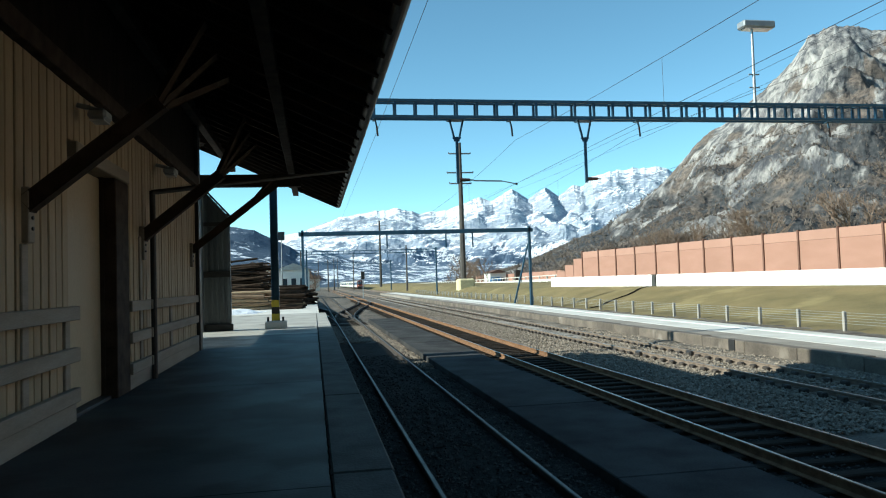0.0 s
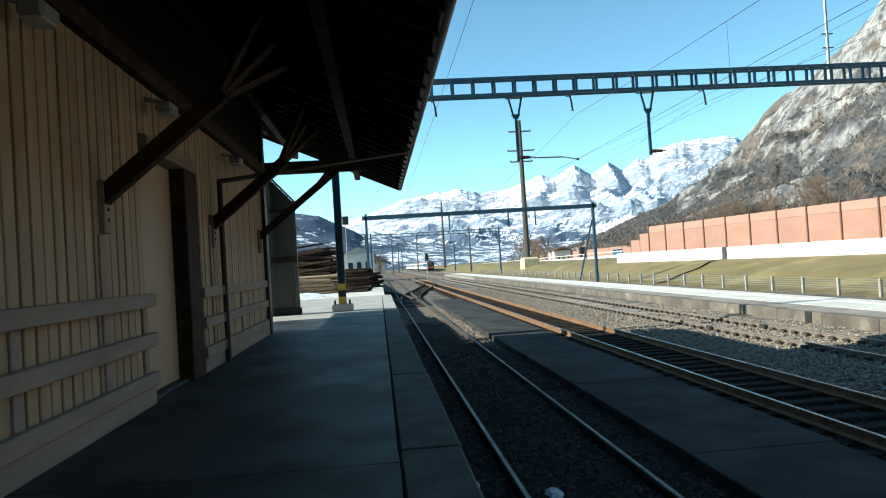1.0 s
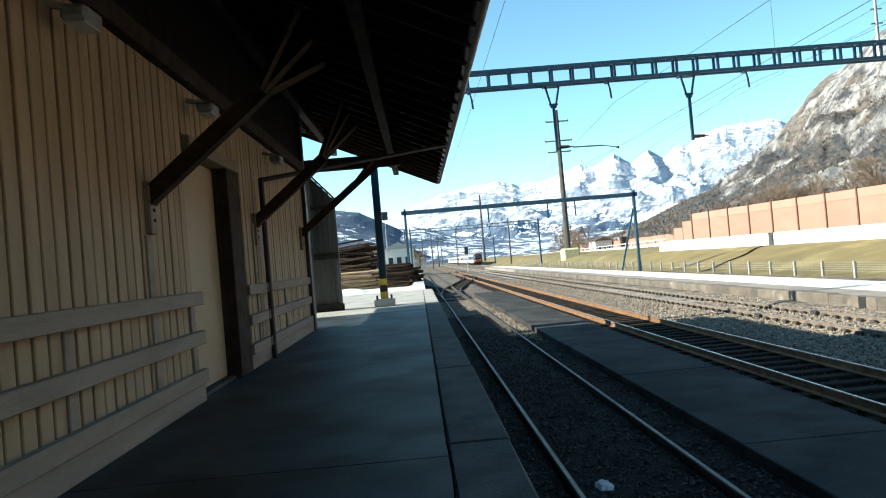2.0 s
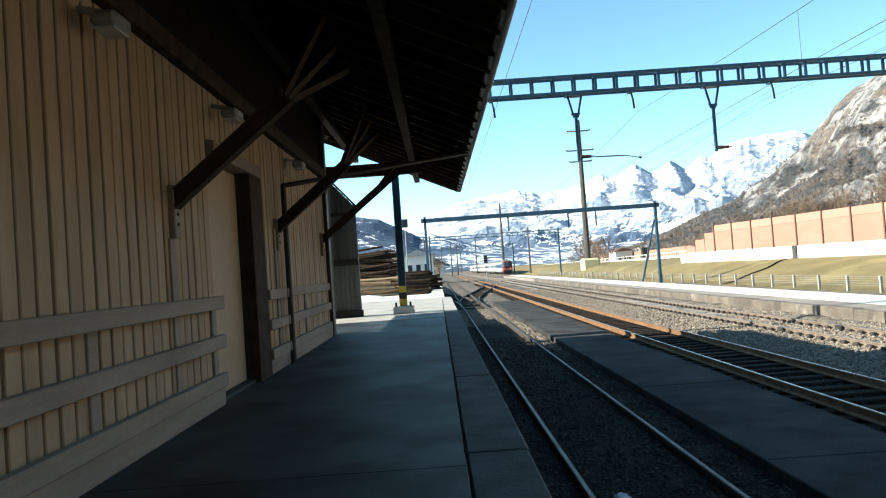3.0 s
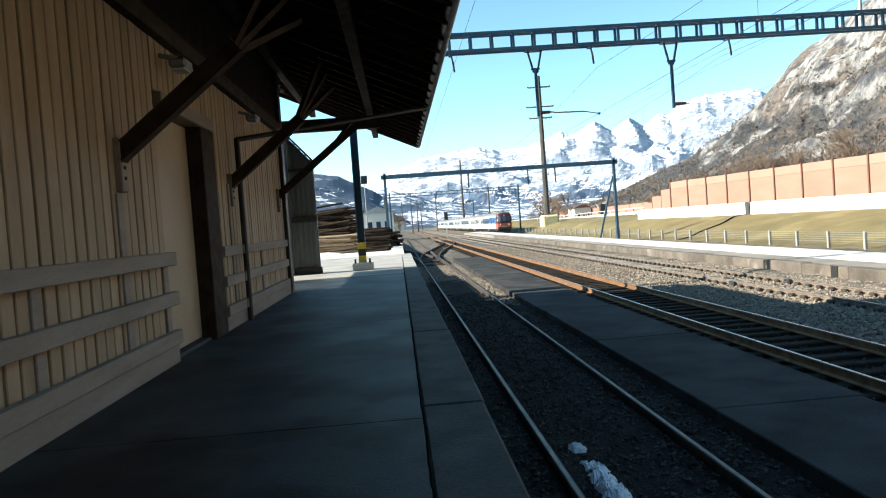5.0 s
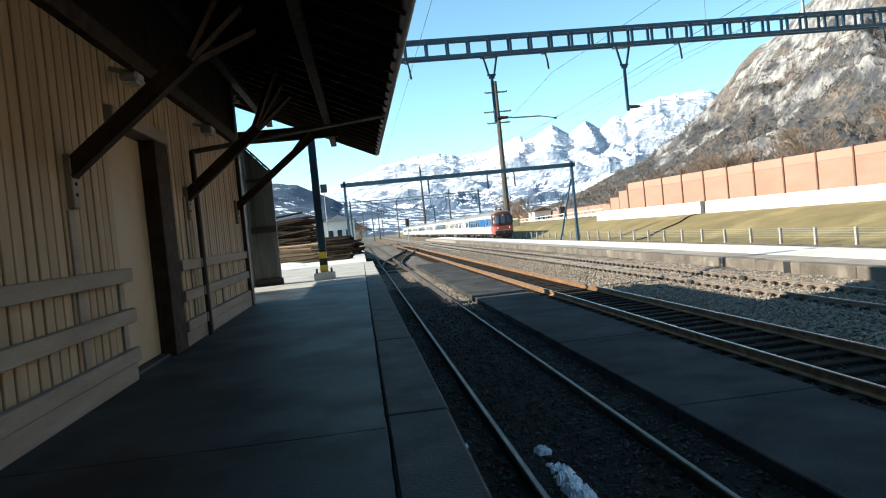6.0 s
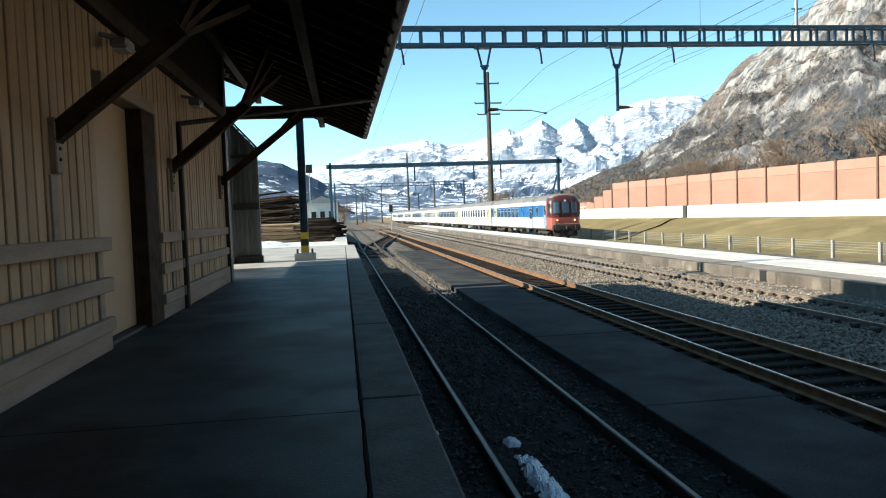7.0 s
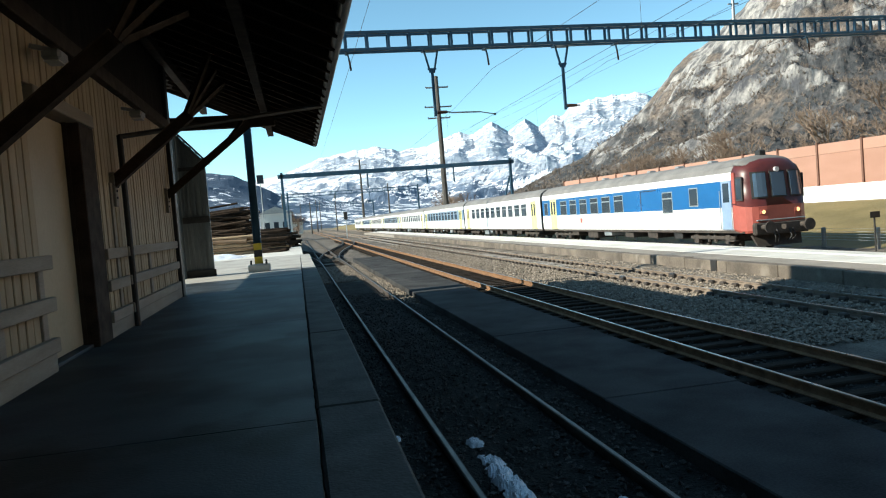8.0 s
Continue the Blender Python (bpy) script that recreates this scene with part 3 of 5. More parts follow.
part("lintel", box(BM(), (WX - 0.2, 7.75, 2.875), (WX + 0.07, 10.06, 3.05), 0.012), GUARD, door, "projecting grey-brown lintel board")
part("threshold", box(BM(), (WX - 0.3, 7.75, 0.0), (WX - 0.02, 9.355, 0.045), 0.008), CONCRETE, door)


def bracket(y):
    b = thing("roof_bracket", "dark timber roof bracket with three spreading struts on the shed wall", "bracket", "roof brackets")
    part("post", box(BM(), (WX - 0.02, y - 0.075, 1.85), (WX + 0.06, y + 0.075, 2.36), 0.01), GUARD, b)
    for z in (1.98, 2.08):
        part("bolt", tube(BM(), (WX + 0.05, y, z), (WX + 0.075, y, z), 0.018, n=6), METAL_DARK, b)
    if y > 15:
        # the end bracket is one long brace up to the tie beam
        part("brace", beam(BM(), (WX + 0.02, y, 2.2), (-0.80, y + 0.4, 3.72), 0.13, 0.16, 0.012), TIMBER, b)
        part("strut", beam(BM(), (-1.35, y + 0.2, 3.27), (-0.95, y + 1.6, 4.02), 0.06, 0.075, 0.008), TIMBER, b)
        return b
    part("brace", beam(BM(), (WX + 0.02, y, 2.2), (-1.47, y, 3.16), 0.13, 0.16, 0.012), TIMBER, b)
    part("strut", beam(BM(), (-1.56, y, 3.07), (-1.20, y + 0.95, 4.26), 0.06, 0.075, 0.008), TIMBER, b)
    part("strut", beam(BM(), (-1.56, y, 3.07), (-1.21, y + 1.9, 4.20), 0.06, 0.075, 0.008), TIMBER, b)
    part("strut", beam(BM(), (-1.56, y, 3.07), (-1.14, y + 2.55, 4.09), 0.06, 0.075, 0.008), TIMBER, b)
    return b


for y in (-2.65, 1.9, 6.45, 11.05, 15.6):
    bracket(y)

canopy = thing("canopy_roof", "deep overhanging canopy roof with brown tiles and dark rafters", "roof", kind="structure")
CANOPY_SIZE = 0.971
canopy.matrix_basis = Matrix.Translation((-0.08, -0.70, 1.35)) @ Matrix.Scale(CANOPY_SIZE, 4) @ Matrix.Translation((0.08, 0.70, -1.35))
# runs on unseen behind the camera, added length that blocks skylight
Y0, Y1 = -60.0, 23.3
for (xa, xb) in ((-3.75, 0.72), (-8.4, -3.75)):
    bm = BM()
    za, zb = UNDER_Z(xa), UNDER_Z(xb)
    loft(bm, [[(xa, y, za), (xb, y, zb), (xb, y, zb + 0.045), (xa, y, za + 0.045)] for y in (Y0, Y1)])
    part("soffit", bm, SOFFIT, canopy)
    bm = BM()
    loft(bm, [[(xa, y, za + 0.055), (xb, y, zb + 0.055), (xb, y, zb + 0.12), (xa, y, za + 0.12)] for y in (Y0, Y1 + 0.06)])
    part("tiling", bm, TILE, canopy)
bm = BM()
beam(bm, (0.76, 0, UNDER_Z(0.76) - 0.07), (-3.2, 0, UNDER_Z(-3.2) - 0.07), 0.09, 0.13, 0.006)
me = mesh_of("rafter", bm, TIMBER)
y = -3.0
while y < Y1:
    piece("rafter", me, canopy, pose(0, y, 0))
    y += 0.78
for x, z in ((-0.60, 4.36), (WX + 0.05, 5.18)):
    part("purlin", box(BM(), (x - 0.09, Y0, z), (x + 0.09, Y1 + 0.75, z + 0.24), 0.012), TIMBER, canopy)
for x0, x1 in ((0.76, -3.75), (-3.75, -8.4)):
    part("verge_board", beam(BM(), (x0, Y1 + 0.03, UNDER_Z(x0) - 0.02), (x1, Y1 + 0.03, UNDER_Z(x1) - 0.02), 0.04, 0.2, 0.005), TIMBER, canopy)
part("tie_beam", box(BM(), (-3.0, 18.7, 3.98), (-0.35, 18.9, 4.30), 0.012), TIMBER, canopy)
part("tie_beam", box(BM(), (-7.0, Y1 - 0.5, 5.85), (-2.0, Y1 - 0.3, 6.05), 0.012), TIMBER, canopy)
part("tie_rod", tube(BM(), (-0.4, 18.8, 4.2), (0.9, 18.9, 4.28), 0.03), METAL_DARK, canopy)
gut = BM()
ring = [(0.77 + 0.08 * math.cos(a), 3.95 + 0.08 * math.sin(a)) for a in np.linspace(math.pi, math.tau, 9)]
ring += [(0.77 + 0.07 * math.cos(a), 3.955 + 0.07 * math.sin(a)) for a in np.linspace(math.tau, math.pi, 9)]
loft(gut, [[(x, y, z) for x, z in ring] for y in (Y0, Y1 + 0.1)])
part("gutter", gut, METAL_DARK, canopy)
bm = BM()
tube(bm, (0.68, 0, 4.15), (0.82, 0, 4.09), 0.06, 0.065, 8)
me = mesh_of("eave_tile", bm, TILE)
for i in range(150):
    piece("eave_tile", me, canopy, pose(0, -14 + i * 0.25, 0))

annex = thing("sheet_metal_shed", "narrow lean-to clad in weathered vertical sheet metal", "shed")
rib = mesh_of("rib", box(BM(), (-0.045, 0, 0), (0.045, 0.04, 1.0), 0.008), CORRUGATED)
for i in range(5):
    x = -2.80 - i * 0.17
    piece("rib", rib, annex, pose(x, 23.74, 0) @ Matrix.Diagonal((1, 1, 3.68 + 1.12 * (-2.73 - x), 1)))
part("wall", loft(BM(), [[(-3.62, y, 0), (-2.73, y, 0), (-2.73, y, 3.66), (-3.62, y, 4.66)] for y in (23.78, 23.95)]), CORRUGATED, annex)
# unseen fin added to keep the sun off the sheet-metal front
part("unseen_shade_fin", box(BM(), (-3.66, 23.22, 0), (-3.56, 23.77, 4.75), 0.01), CORRUGATED, annex)
part("roof", loft(BM(), [[(-3.72, y, 4.80), (-2.60, y, 3.54), (-2.60, y, 3.62), (-3.72, y, 4.88)] for y in (23.6, 24.02)]), METAL_DARK, annex)
part("rail_band", box(BM(), (-3.55, 23.69, 1.72), (-2.72, 23.735, 1.92), 0.004), METAL_DARK, annex)
part("upper_band", box(BM(), (-3.55, 23.69, 3.38), (-2.72, 23.735, 3.5), 0.004), METAL_DARK, annex)
part("base_beam", box(BM(), (-3.55, 23.62, 0.0), (-2.66, 23.735, 0.22), 0.01), METAL_DARK, annex)


def wall_lamp(y):
    w = thing("wall_lamp", "pale box lamp on the shed wall under the eaves", "lamp", "wall lamps")
    part("arm", beam(BM(), (WX + 0.0, y, 3.5), (WX + 0.2, y, 3.45), 0.05, 0.05), GALV, w)
    part("housing", box(BM(), (WX + 0.14, y - 0.15, 3.32), (WX + 0.34, y + 0.15, 3.44), 0.03), GALV, w)
    part("diffuser", box(BM(), (WX + 0.16, y - 0.13, 3.30), (WX + 0.32, y + 0.13, 3.318), 0.005), LENS_WHITE, w)


for y in (4.75, 8.0, 12.2):
    wall_lamp(y)

# ---- noise wall ----
nwall = thing("noise_wall", "long red-brown noise barrier on a white concrete base", "noise wall")
nwall.matrix_basis = pose(41.5, 0, 0, 0, 0, math.degrees(math.atan(0.153)))
part("base", box(BM(), (0.0, -30, -1.6), (0.3, 86.2, 1.30), 0.02), WHITE_WALL, nwall, "white rendered concrete base")
bm = BM()
box(bm, (0.06, 0.06, 1.3), (0.22, 3.40, 3.4), 0.01)
low = mesh_of("panel", bm, PANEL)
bm = BM()
box(bm, (0.05, 0.06, 3.41), (0.23, 3.40, 4.1), 0.01)
high = mesh_of("panel", bm, PANEL_TOP)
bm = BM()
box(bm, (-0.05, -0.07, 1.3), (0.28, 0.07, 4.2), 0.01)
post = mesh_of("post", bm, mat("dark red-brown post", (0.17, 0.085, 0.06), (0.13, 0.065, 0.045), 0.8))
for i in range(30):
    y = 78.4 - (i + 1) * 3.46
    dz = -0.0012 * (y - 40)
    piece("panel", low, nwall, pose(0, y, dz))
    piece("panel", high, nwall, pose(0, y, dz))
    piece("post", post, nwall, pose(0, y + 3.46, dz))
for y, h in ((78.5, 3.35), (80.6, 2.7), (82.7, 2.0)):
    part("panel", box(BM(), (0.06, y, 1.3), (0.22, y + 2.0, h), 0.01), PANEL, nwall)
part("stair_slot", box(BM(), (-0.1, 64.6, -0.4), (0.02, 65.2, 1.32)), KERB, nwall)

fence = thing("wire_fence", "low wire fence with pale concrete posts", "fence")
bm = BM()
box(bm, (-0.075, -0.075, -0.3), (0.075, 0.075, 0.80), 0.02)
me = mesh_of("fence_post", bm, POST_GREY)
for i in range(52):
    piece("fence_post", me, fence, pose(22.7, 6.25 + i * 3.08, -1.32))
for z in (-1.05, -0.93, -0.81, -0.69, -0.58):
    part("wire", tube(BM(), (22.63, 0, z), (22.63, 165, z), 0.007, n=5), GALV, fence)

bm = BM()
rows = []
for i in range(41):
    x, y = 31.4 + (22.8 - 31.4) * i / 40, 64.0 + (58.6 - 64.0) * i / 40 + 0.35 * math.sin(i * 0.3)
    rows.append([bm.verts.new((x, y + d, bank(x, y + d) + 0.03)) for d in (-0.28, 0.28)])
for r0, r1 in zip(rows, rows[1:]):
    bm.faces.new((r0[0], r0[1], r1[1], r1[0]))
one("drain_channel", bm, SEAM, "narrow dark drain channel down the grass bank", "drain")

# ---- overhead line ----
def gantry_front():
    g = thing("catenary_gantry", "blue-green steel ladder gantry across all tracks", "gantry")
    x0, x1, zt, zb = -1.6, 27.0, 7.58, 7.02
    for y in (23.85, 24.2):
        for z in (zt, zb):
            part("chord", box(BM(), (x0, y - 0.05, z - 0.05), (x1, y + 0.05, z + 0.05), 0.006), TEAL, g)
    bm = BM()
    for y in (23.85, 24.2):
        box(bm, (-0.04, y - 0.035, zb), (0.04, y + 0.035, zt))
    box(bm, (-0.03, 23.85, zt - 0.03), (0.03, 24.2, zt + 0.03))
    me = mesh_of("rung", bm, TEAL)
    x = x0 + 0.1
    while x < x1:
        piece("rung", me, g, pose(x, 0, 0))
        x += 0.715
    return g


gantry_front()


def gantry_post(x, y, h, z0, label, hazard=True):
    p = thing("gantry_post", label, "post", "gantry posts")
    bm = BM()
    for s in (-0.11, 0.11):
        box(bm, (x + s - 0.012, y - 0.13, z0 + 0.25), (x + s + 0.012, y + 0.13, h))
    box(bm, (x - 0.1, y - 0.01, z0 + 0.25), (x + 0.1, y + 0.01, h))
    part("steel_section", bm, TEAL, p)
    part("plinth", box(BM(), (x - 0.34, y - 0.34, z0 - 0.05), (x + 0.34, y + 0.34, z0 + 0.24), 0.03), PALE, p, "square concrete plinth")
    if hazard:
        for i, m in enumerate((YELLOW, METAL_DARK, YELLOW)):
            part("hazard_band", box(BM(), (x - 0.127, y - 0.136, z0 + 0.26 + i * 0.22), (x + 0.127, y - 0.131, z0 + 0.26 + (i + 1) * 0.22)), m, p, "yellow and black warning band")
        for s in (-0.24, 0.24):
            part("bolt", tube(BM(), (x + s, y - 0.2, z0 + 0.2), (x + s, y - 0.2, z0 + 0.38), 0.035, n=6), METAL_DARK, p)
    return p


gantry_post(-1.33, 23.9, 7.6, 0.0, "blue-green steel gantry post with yellow and black base")
gantry_post(25.6, 24.0, 7.6, -1.2, "blue-green steel gantry post beyond the tracks", False)


def hanger(x):
    h = thing("catenary_hanger", "steel hanger bracket with insulated arm below the gantry", "bracket", "catenary hangers")
    for s in (-0.25, 0.25):
        part("leg", beam(BM(), (x + s, 24.0, 7.0), (x + s * 0.25, 24.0, 6.2), 0.06, 0.06), TEAL, h)
    part("clamp", box(BM(), (x - 0.3, 23.8, 6.93), (x + 0.3, 24.25, 6.968), 0.004), TEAL, h)
    part("cross_bar", beam(BM(), (x - 0.15, 24.0, 6.32), (x + 0.15, 24.0, 6.32), 0.05, 0.05), TEAL, h)
    part("stem", box(BM(), (x - 0.045, 23.955, 4.72), (x + 0.045, 24.045, 6.35), 0.006), TEAL, h)
    part("insulator", tube(BM(), (x + 0.06, 24.0, 4.85), (x + 0.42, 24.0, 4.85), 0.07, 0.05, 10), INSULATOR, h)
    part("clip", tube(BM(), (x + 0.42, 24.0, 4.85), (x + 0.55, 24.0, 4.84), 0.022, n=6), GALV, h)


for x in (4.93, 9.62):
    hanger(x)


def registration_arm(x0, x1, z):
    a = thing("registration_arm", "thin steel arm that steadies the contact wire", "bracket")
    part("tube", beam(BM(), (x0, 24.0, z + 0.12), (x1 - 0.5, 24.0, z + 0.10), 0.045, 0.045), GALV, a)
    part("steady_arm", beam(BM(), (x1 - 0.55, 24.0, z + 0.11), (x1, 24.0, z), 0.03, 0.03), GALV, a)
    part("clip", tube(BM(), (x1 - 0.02, 24.0, z), (x1 + 0.05, 24.0, z - 0.01), 0.04, n=6), METAL_DARK, a)


registration_arm(5.48, 7.0, 4.70)


def drop_hook(x):
    h = thing("wire_support", "short insulated wire support under the gantry", "insulator", "wire supports")
    part("clamp", box(BM(), (x - 0.06, 23.8, 6.93), (x + 0.06, 24.25, 6.968), 0.004), TEAL, h)
    part("strap", beam(BM(), (x, 24.0, 7.0), (x + 0.06, 24.0, 6.7), 0.05, 0.05), TEAL, h)
    part("insulator", tube(BM(), (x + 0.06, 24.0, 6.72), (x + 0.09, 24.0, 6.38), 0.035, n=8), INSULATOR, h)


for x in (2.1, 6.85, 11.65, 19.4):
    drop_hook(x)


def wire(label, pts, r):
    bm = BM()
    for a, b in zip(pts, pts[1:]):
        tube(bm, a, b, r, n=5)
    return tagged(part("overhead_wire", bm, METAL_DARK, None), label, "wire", "overhead wires")


def sag(x, z0, drop, y0=-30, y1=24, n=14):
    return [(x, y0 + (y1 - y0) * i / n, z0 - drop * (1 - (2 * i / n - 1) ** 2)) for i in range(n + 1)]


for x, zm, zc in ((7.04, 6.25, 4.72), (11.32, 6.35, 4.74), (19.05, 6.35, 4.72)):
    wire("thin dark catenary messenger wire", sag(x, zm, 0.7) + sag(x, zm, 0.7, 24, 66)[1:] + sag(x, zm, 0.7, 66, 135)[1:], 0.006)
    wire("thin dark contact wire over the track", [(x, -30, zc), (x, 135, zc)], 0.0055)
    for y in list(range(-20, 24, 11)) + list(range(32, 66, 11)):
        k = (y + 30) / 54 if y < 24 else (y - 24) / 42
        wire("thin vertical dropper wire", [(x, y, zc), (x, y, zm - 0.7 * (1 - (2 * k - 1) ** 2))], 0.004)
wire("thin feeder wire above the siding", [(2.1, -30, 7.05), (2.1, 24, 6.38), (2.1, 66, 6.2)], 0.006)
for x, z in ((14.0, 8.6), (15.2, 8.6)):
    wire("thin high feeder wire", sag(x, z, 0.9, -30, 70) + sag(x, z, 0.9, 70, 160)[1:], 0.006)


def lamp_mast():
    m = thing("station_lamp", "tall pale mast lamp with a flat box head on the gantry", "street lamp")
    part("pole", tube(BM(), (16.4, 24.0, 7.6), (16.42, 24.0, 10.5), 0.06, 0.045, 10), GALV, m)
    for z in (8.25, 8.75):
        part("crossbar", box(BM(), (16.2, 23.97, z - 0.02), (16.62, 24.03, z + 0.02)), GALV, m)
    part("head", box(BM(), (15.98, 23.8, 10.5), (17.3, 24.3, 10.78), 0.05), GALV, m)
    part("lamp_glass", box(BM(), (16.1, 23.86, 10.47), (17.2, 24.24, 10.498)), LENS_WHITE, m)


lamp_mast()


def simple_gantry(xa, xb, y, top, zb, label, truss=False, thick=0.16):
    g = thing("far_gantry", label, "gantry", "far gantries")
    for x in (xa, xb):
        part("post", box(BM(), (x - thick * 0.7, y - thick, zb), (x + thick * 0.7, y + thick, top + 0.35), 0.01), TEAL, g)
    if truss:
        for z in (top, top - 0.55):
            part("chord", box(BM(), (xa, y - 0.08, z - 0.07), (xb, y + 0.08, z + 0.07)), TEAL, g)
        bm = BM()
        n = int((xb - xa) / 1.0)
        for i in range(n):
            box(bm, (xa + i - 0.05, y - 0.05, top - 0.55), (xa + i + 0.05, y + 0.05, top))
        part("rungs", bm, TEAL, g)
    else:
        part("beam", box(BM(), (xa - 0.35, y - 0.16, top - 0.19), (xb + 0.35, y + 0.16, top + 0.19), 0.02), TEAL, g)
    for k in (0.36, 0.62, 0.74):
        x = xa + (xb - xa) * k
        part("hanger", beam(BM(), (x, y, top - 0.2), (x, y, top - 1.5), 0.12, 0.12), TEAL, g)
    return g


g2 = simple_gantry(-0.98, 20.1, 66, 5.92, -1.4, "slender blue-green steel gantry on two posts")
part("stay", beam(BM(), (18.4, 66, -1.2), (19.95, 66, 4.6), 0.14, 0.14), TEAL, g2)
simple_gantry(-1.3, 23.5, 140, 7.6, -1.4, "distant ladder gantry over the station throat", True, 0.2)
simple_gantry(-3.0, 24.0, 230, 8.0, -1.4, "distant thin gantry over the tracks", True, 0.24)


def far_mast(x, y, h, r, arms):
    m = thing("line_mast", "tall steel power-line mast with short cross arms", "mast", "line masts")
    part("shaft", tube(BM(), (x, y, -1.4), (x, y, h), r * 1.35, r * 0.8, 8), MAST, m)
    for z, w in arms:
        part("cross_arm", beam(BM(), (x - w, y, z), (x + w, y, z), r * 0.5, r * 0.6), GALV, m)
        for s in (-w, w):
            part("insulator", tube(BM(), (x + s, y, z), (x + s, y, z + r * 0.5), r * 0.25, n=6), INSULATOR, m)
    return m


far_mast(26.8, 130, 26.5, 0.42, ((24.5, 2.0), (21.0, 2.4), (19.0, 2.0)))
far_mast(26.2, 290, 26.0, 0.40, ((24.0, 2.5), (21.5, 3.0)))
for x, y, h in ((24.0, 190, 11), (16.0, 300, 14), (9.0, 330, 13), (5.0, 260, 10), (-3.5, 210, 11), (2.5, 380, 14), (12.5, 390, 15)):
    far_mast(x, y, h, 0.2, ((h - 1.0, 1.2),))
block = thing("mast_footing", "pale yellow concrete footing block beside the tall mast", "block")
part("body", box(BM(), (25.6, 128.4, -1.5), (28.6, 131.4, 1.6), 0.3), mat("yellowish concrete", (0.62, 0.56, 0.34), (0.5, 0.45, 0.28), 0.9), block)


def signal(x, y, h):
    s = thing("railway_signal", "distant black railway signal on a thin post", "signal")
    part("post", tube(BM(), (x, y, -1.4), (x, y, h), 0.09, n=8), GALV, s)
    part("head", box(BM(), (x - 0.35, y - 0.15, h - 0.9), (x + 0.35, y + 0.15, h + 0.6), 0.08), METAL_DARK, s)


signal(9.2, 140, 3.0)


def yard_floodlight(x, y, z):
    f = thing("yard_floodlight", "square grey floodlight on a slim pole in the timber yard", "street lamp")
    part("pole", tube(BM(), (x, y + 0.2, -0.3), (x, y + 0.2, z + 0.3), 0.05, 0.035, 8), GALV, f)
    part("housing", box(BM(), (x - 0.28, y, z - 0.36), (x + 0.28, y + 0.16, z + 0.36), 0.03), GALV, f)
    part("glass", box(BM(), (x - 0.24, y - 0.012, z - 0.32), (x + 0.24, y - 0.002, z + 0.32), 0.004), PANE, f)


yard_floodlight(-2.6, 60, 5.42)


def trackside_board(x, y, z):
    b = thing("trackside_board", "small dark board on a short post beside the track", "sign")
    part("post", tube(BM(), (x, y + 0.03, -1.45), (x, y + 0.03, z + 0.1), 0.035, n=8), METAL_DARK, b)
    part("plate", box(BM(), (x - 0.22, y - 0.02, z - 0.12), (x + 0.22, y - 0.003, z + 0.12), 0.005), METAL_DARK, b)


trackside_board(21.90, 23.94, 0.04)

# raised road with guard rail and a far barrier
road = thing("road_guard_rail", "pale guard rail along the raised road", "guard rail")
ra, rb = Vector((37.6, 98, 1.0)), Vector((39.6, 300, -0.4))
part("beam", beam(BM(), ra, rb, 0.15, 0.42), PALE, road)
part("top_rail", beam(BM(), ra + Vector((0, 0, 0.75)), rb + Vector((0, 0, 0.75)), 0.12, 0.14), PALE, road)
for i in range(48):
    p = ra.lerp(rb, i / 47)
    part("post", box(BM(), p + Vector((-0.1, -0.1, -1.8)), p + Vector((0.1, 0.1, 0.75))), PALE, road)
sheet("raised_road", [38.2, 40.0, 42.0, 44.5], list(np.arange(-220, 310, 8)), lambda x, y: 0.72 - 0.0066 * max(0, y - 98), mat("asphalt", (0.07, 0.07, 0.07), (0.045, 0.045, 0.045), 0.85),
      "raised asphalt road beyond the guard rail", "road")
barrier = thing("road_barrier", "long low red-brown barrier behind the road", "noise wall")
for i in range(14):
    a, b = Vector((46.5, 96 + i * 8.0, 0.1 - i * 0.04)), Vector((46.5, 96 + (i + 1) * 8.0 - 0.15, 0.1 - i * 0.04))
    part("panel", beam(BM(), a + Vector((0, 0, 1.4)), b + Vector((0, 0, 1.4)), 0.2, 2.6), PANEL, barrier)
cabinet = thing("equipment_cabinet", "dark equipment cabinet standing at the barrier", "cabinet")
part("body", box(BM(), (45.0, 160, -0.3), (46.2, 161.2, 3.2), 0.05), METAL_DARK, cabinet)
part("door", box(BM(), (45.1, 159.96, 0.0), (46.1, 159.998, 3.0), 0.005), UNDER, cabinet)


def house(x, y, w, d, h, roof_m, wall_m, label, z=-1.2):
    b = thing("farm_building", label, "building", "far buildings")
    part("wall", box(BM(), (x - w / 2, y - d / 2, z - 1), (x + w / 2, y + d / 2, z + h)), wall_m, b)
    bm = BM()
    loft(bm, [[(x - w / 2 - 0.4, yy, z + h), (x + w / 2 + 0.4, yy, z + h), (x, yy, z + h + w * 0.22)] for yy in (y - d / 2 - 0.3, y + d / 2 + 0.3)])
    part("roof", bm, roof_m, b)
    for s in (-0.28, 0.0, 0.28):
        part("window", box(BM(), (x + s * w - 0.45, y - d / 2 - 0.05, z + h * 0.4), (x + s * w + 0.45, y - d / 2 + 0.02, z + h * 0.7)), PANE, b)
    return b


house(-3.9, 150, 6, 10, 5.6, GALV, WHITE_WALL, "small white workshop building beside the yard")
house(-13, 170, 9, 12, 6.0, METAL_DARK, WHITE_WALL, "white house with a dark roof behind the timber yard")
house(44, 175, 4, 6, 4.0, TILE, WHITE_WALL, "small house beside the raised road")
house(-2.5, 330, 10, 12, 5.0, METAL_DARK, PALE, "distant pale shed beside the tracks")


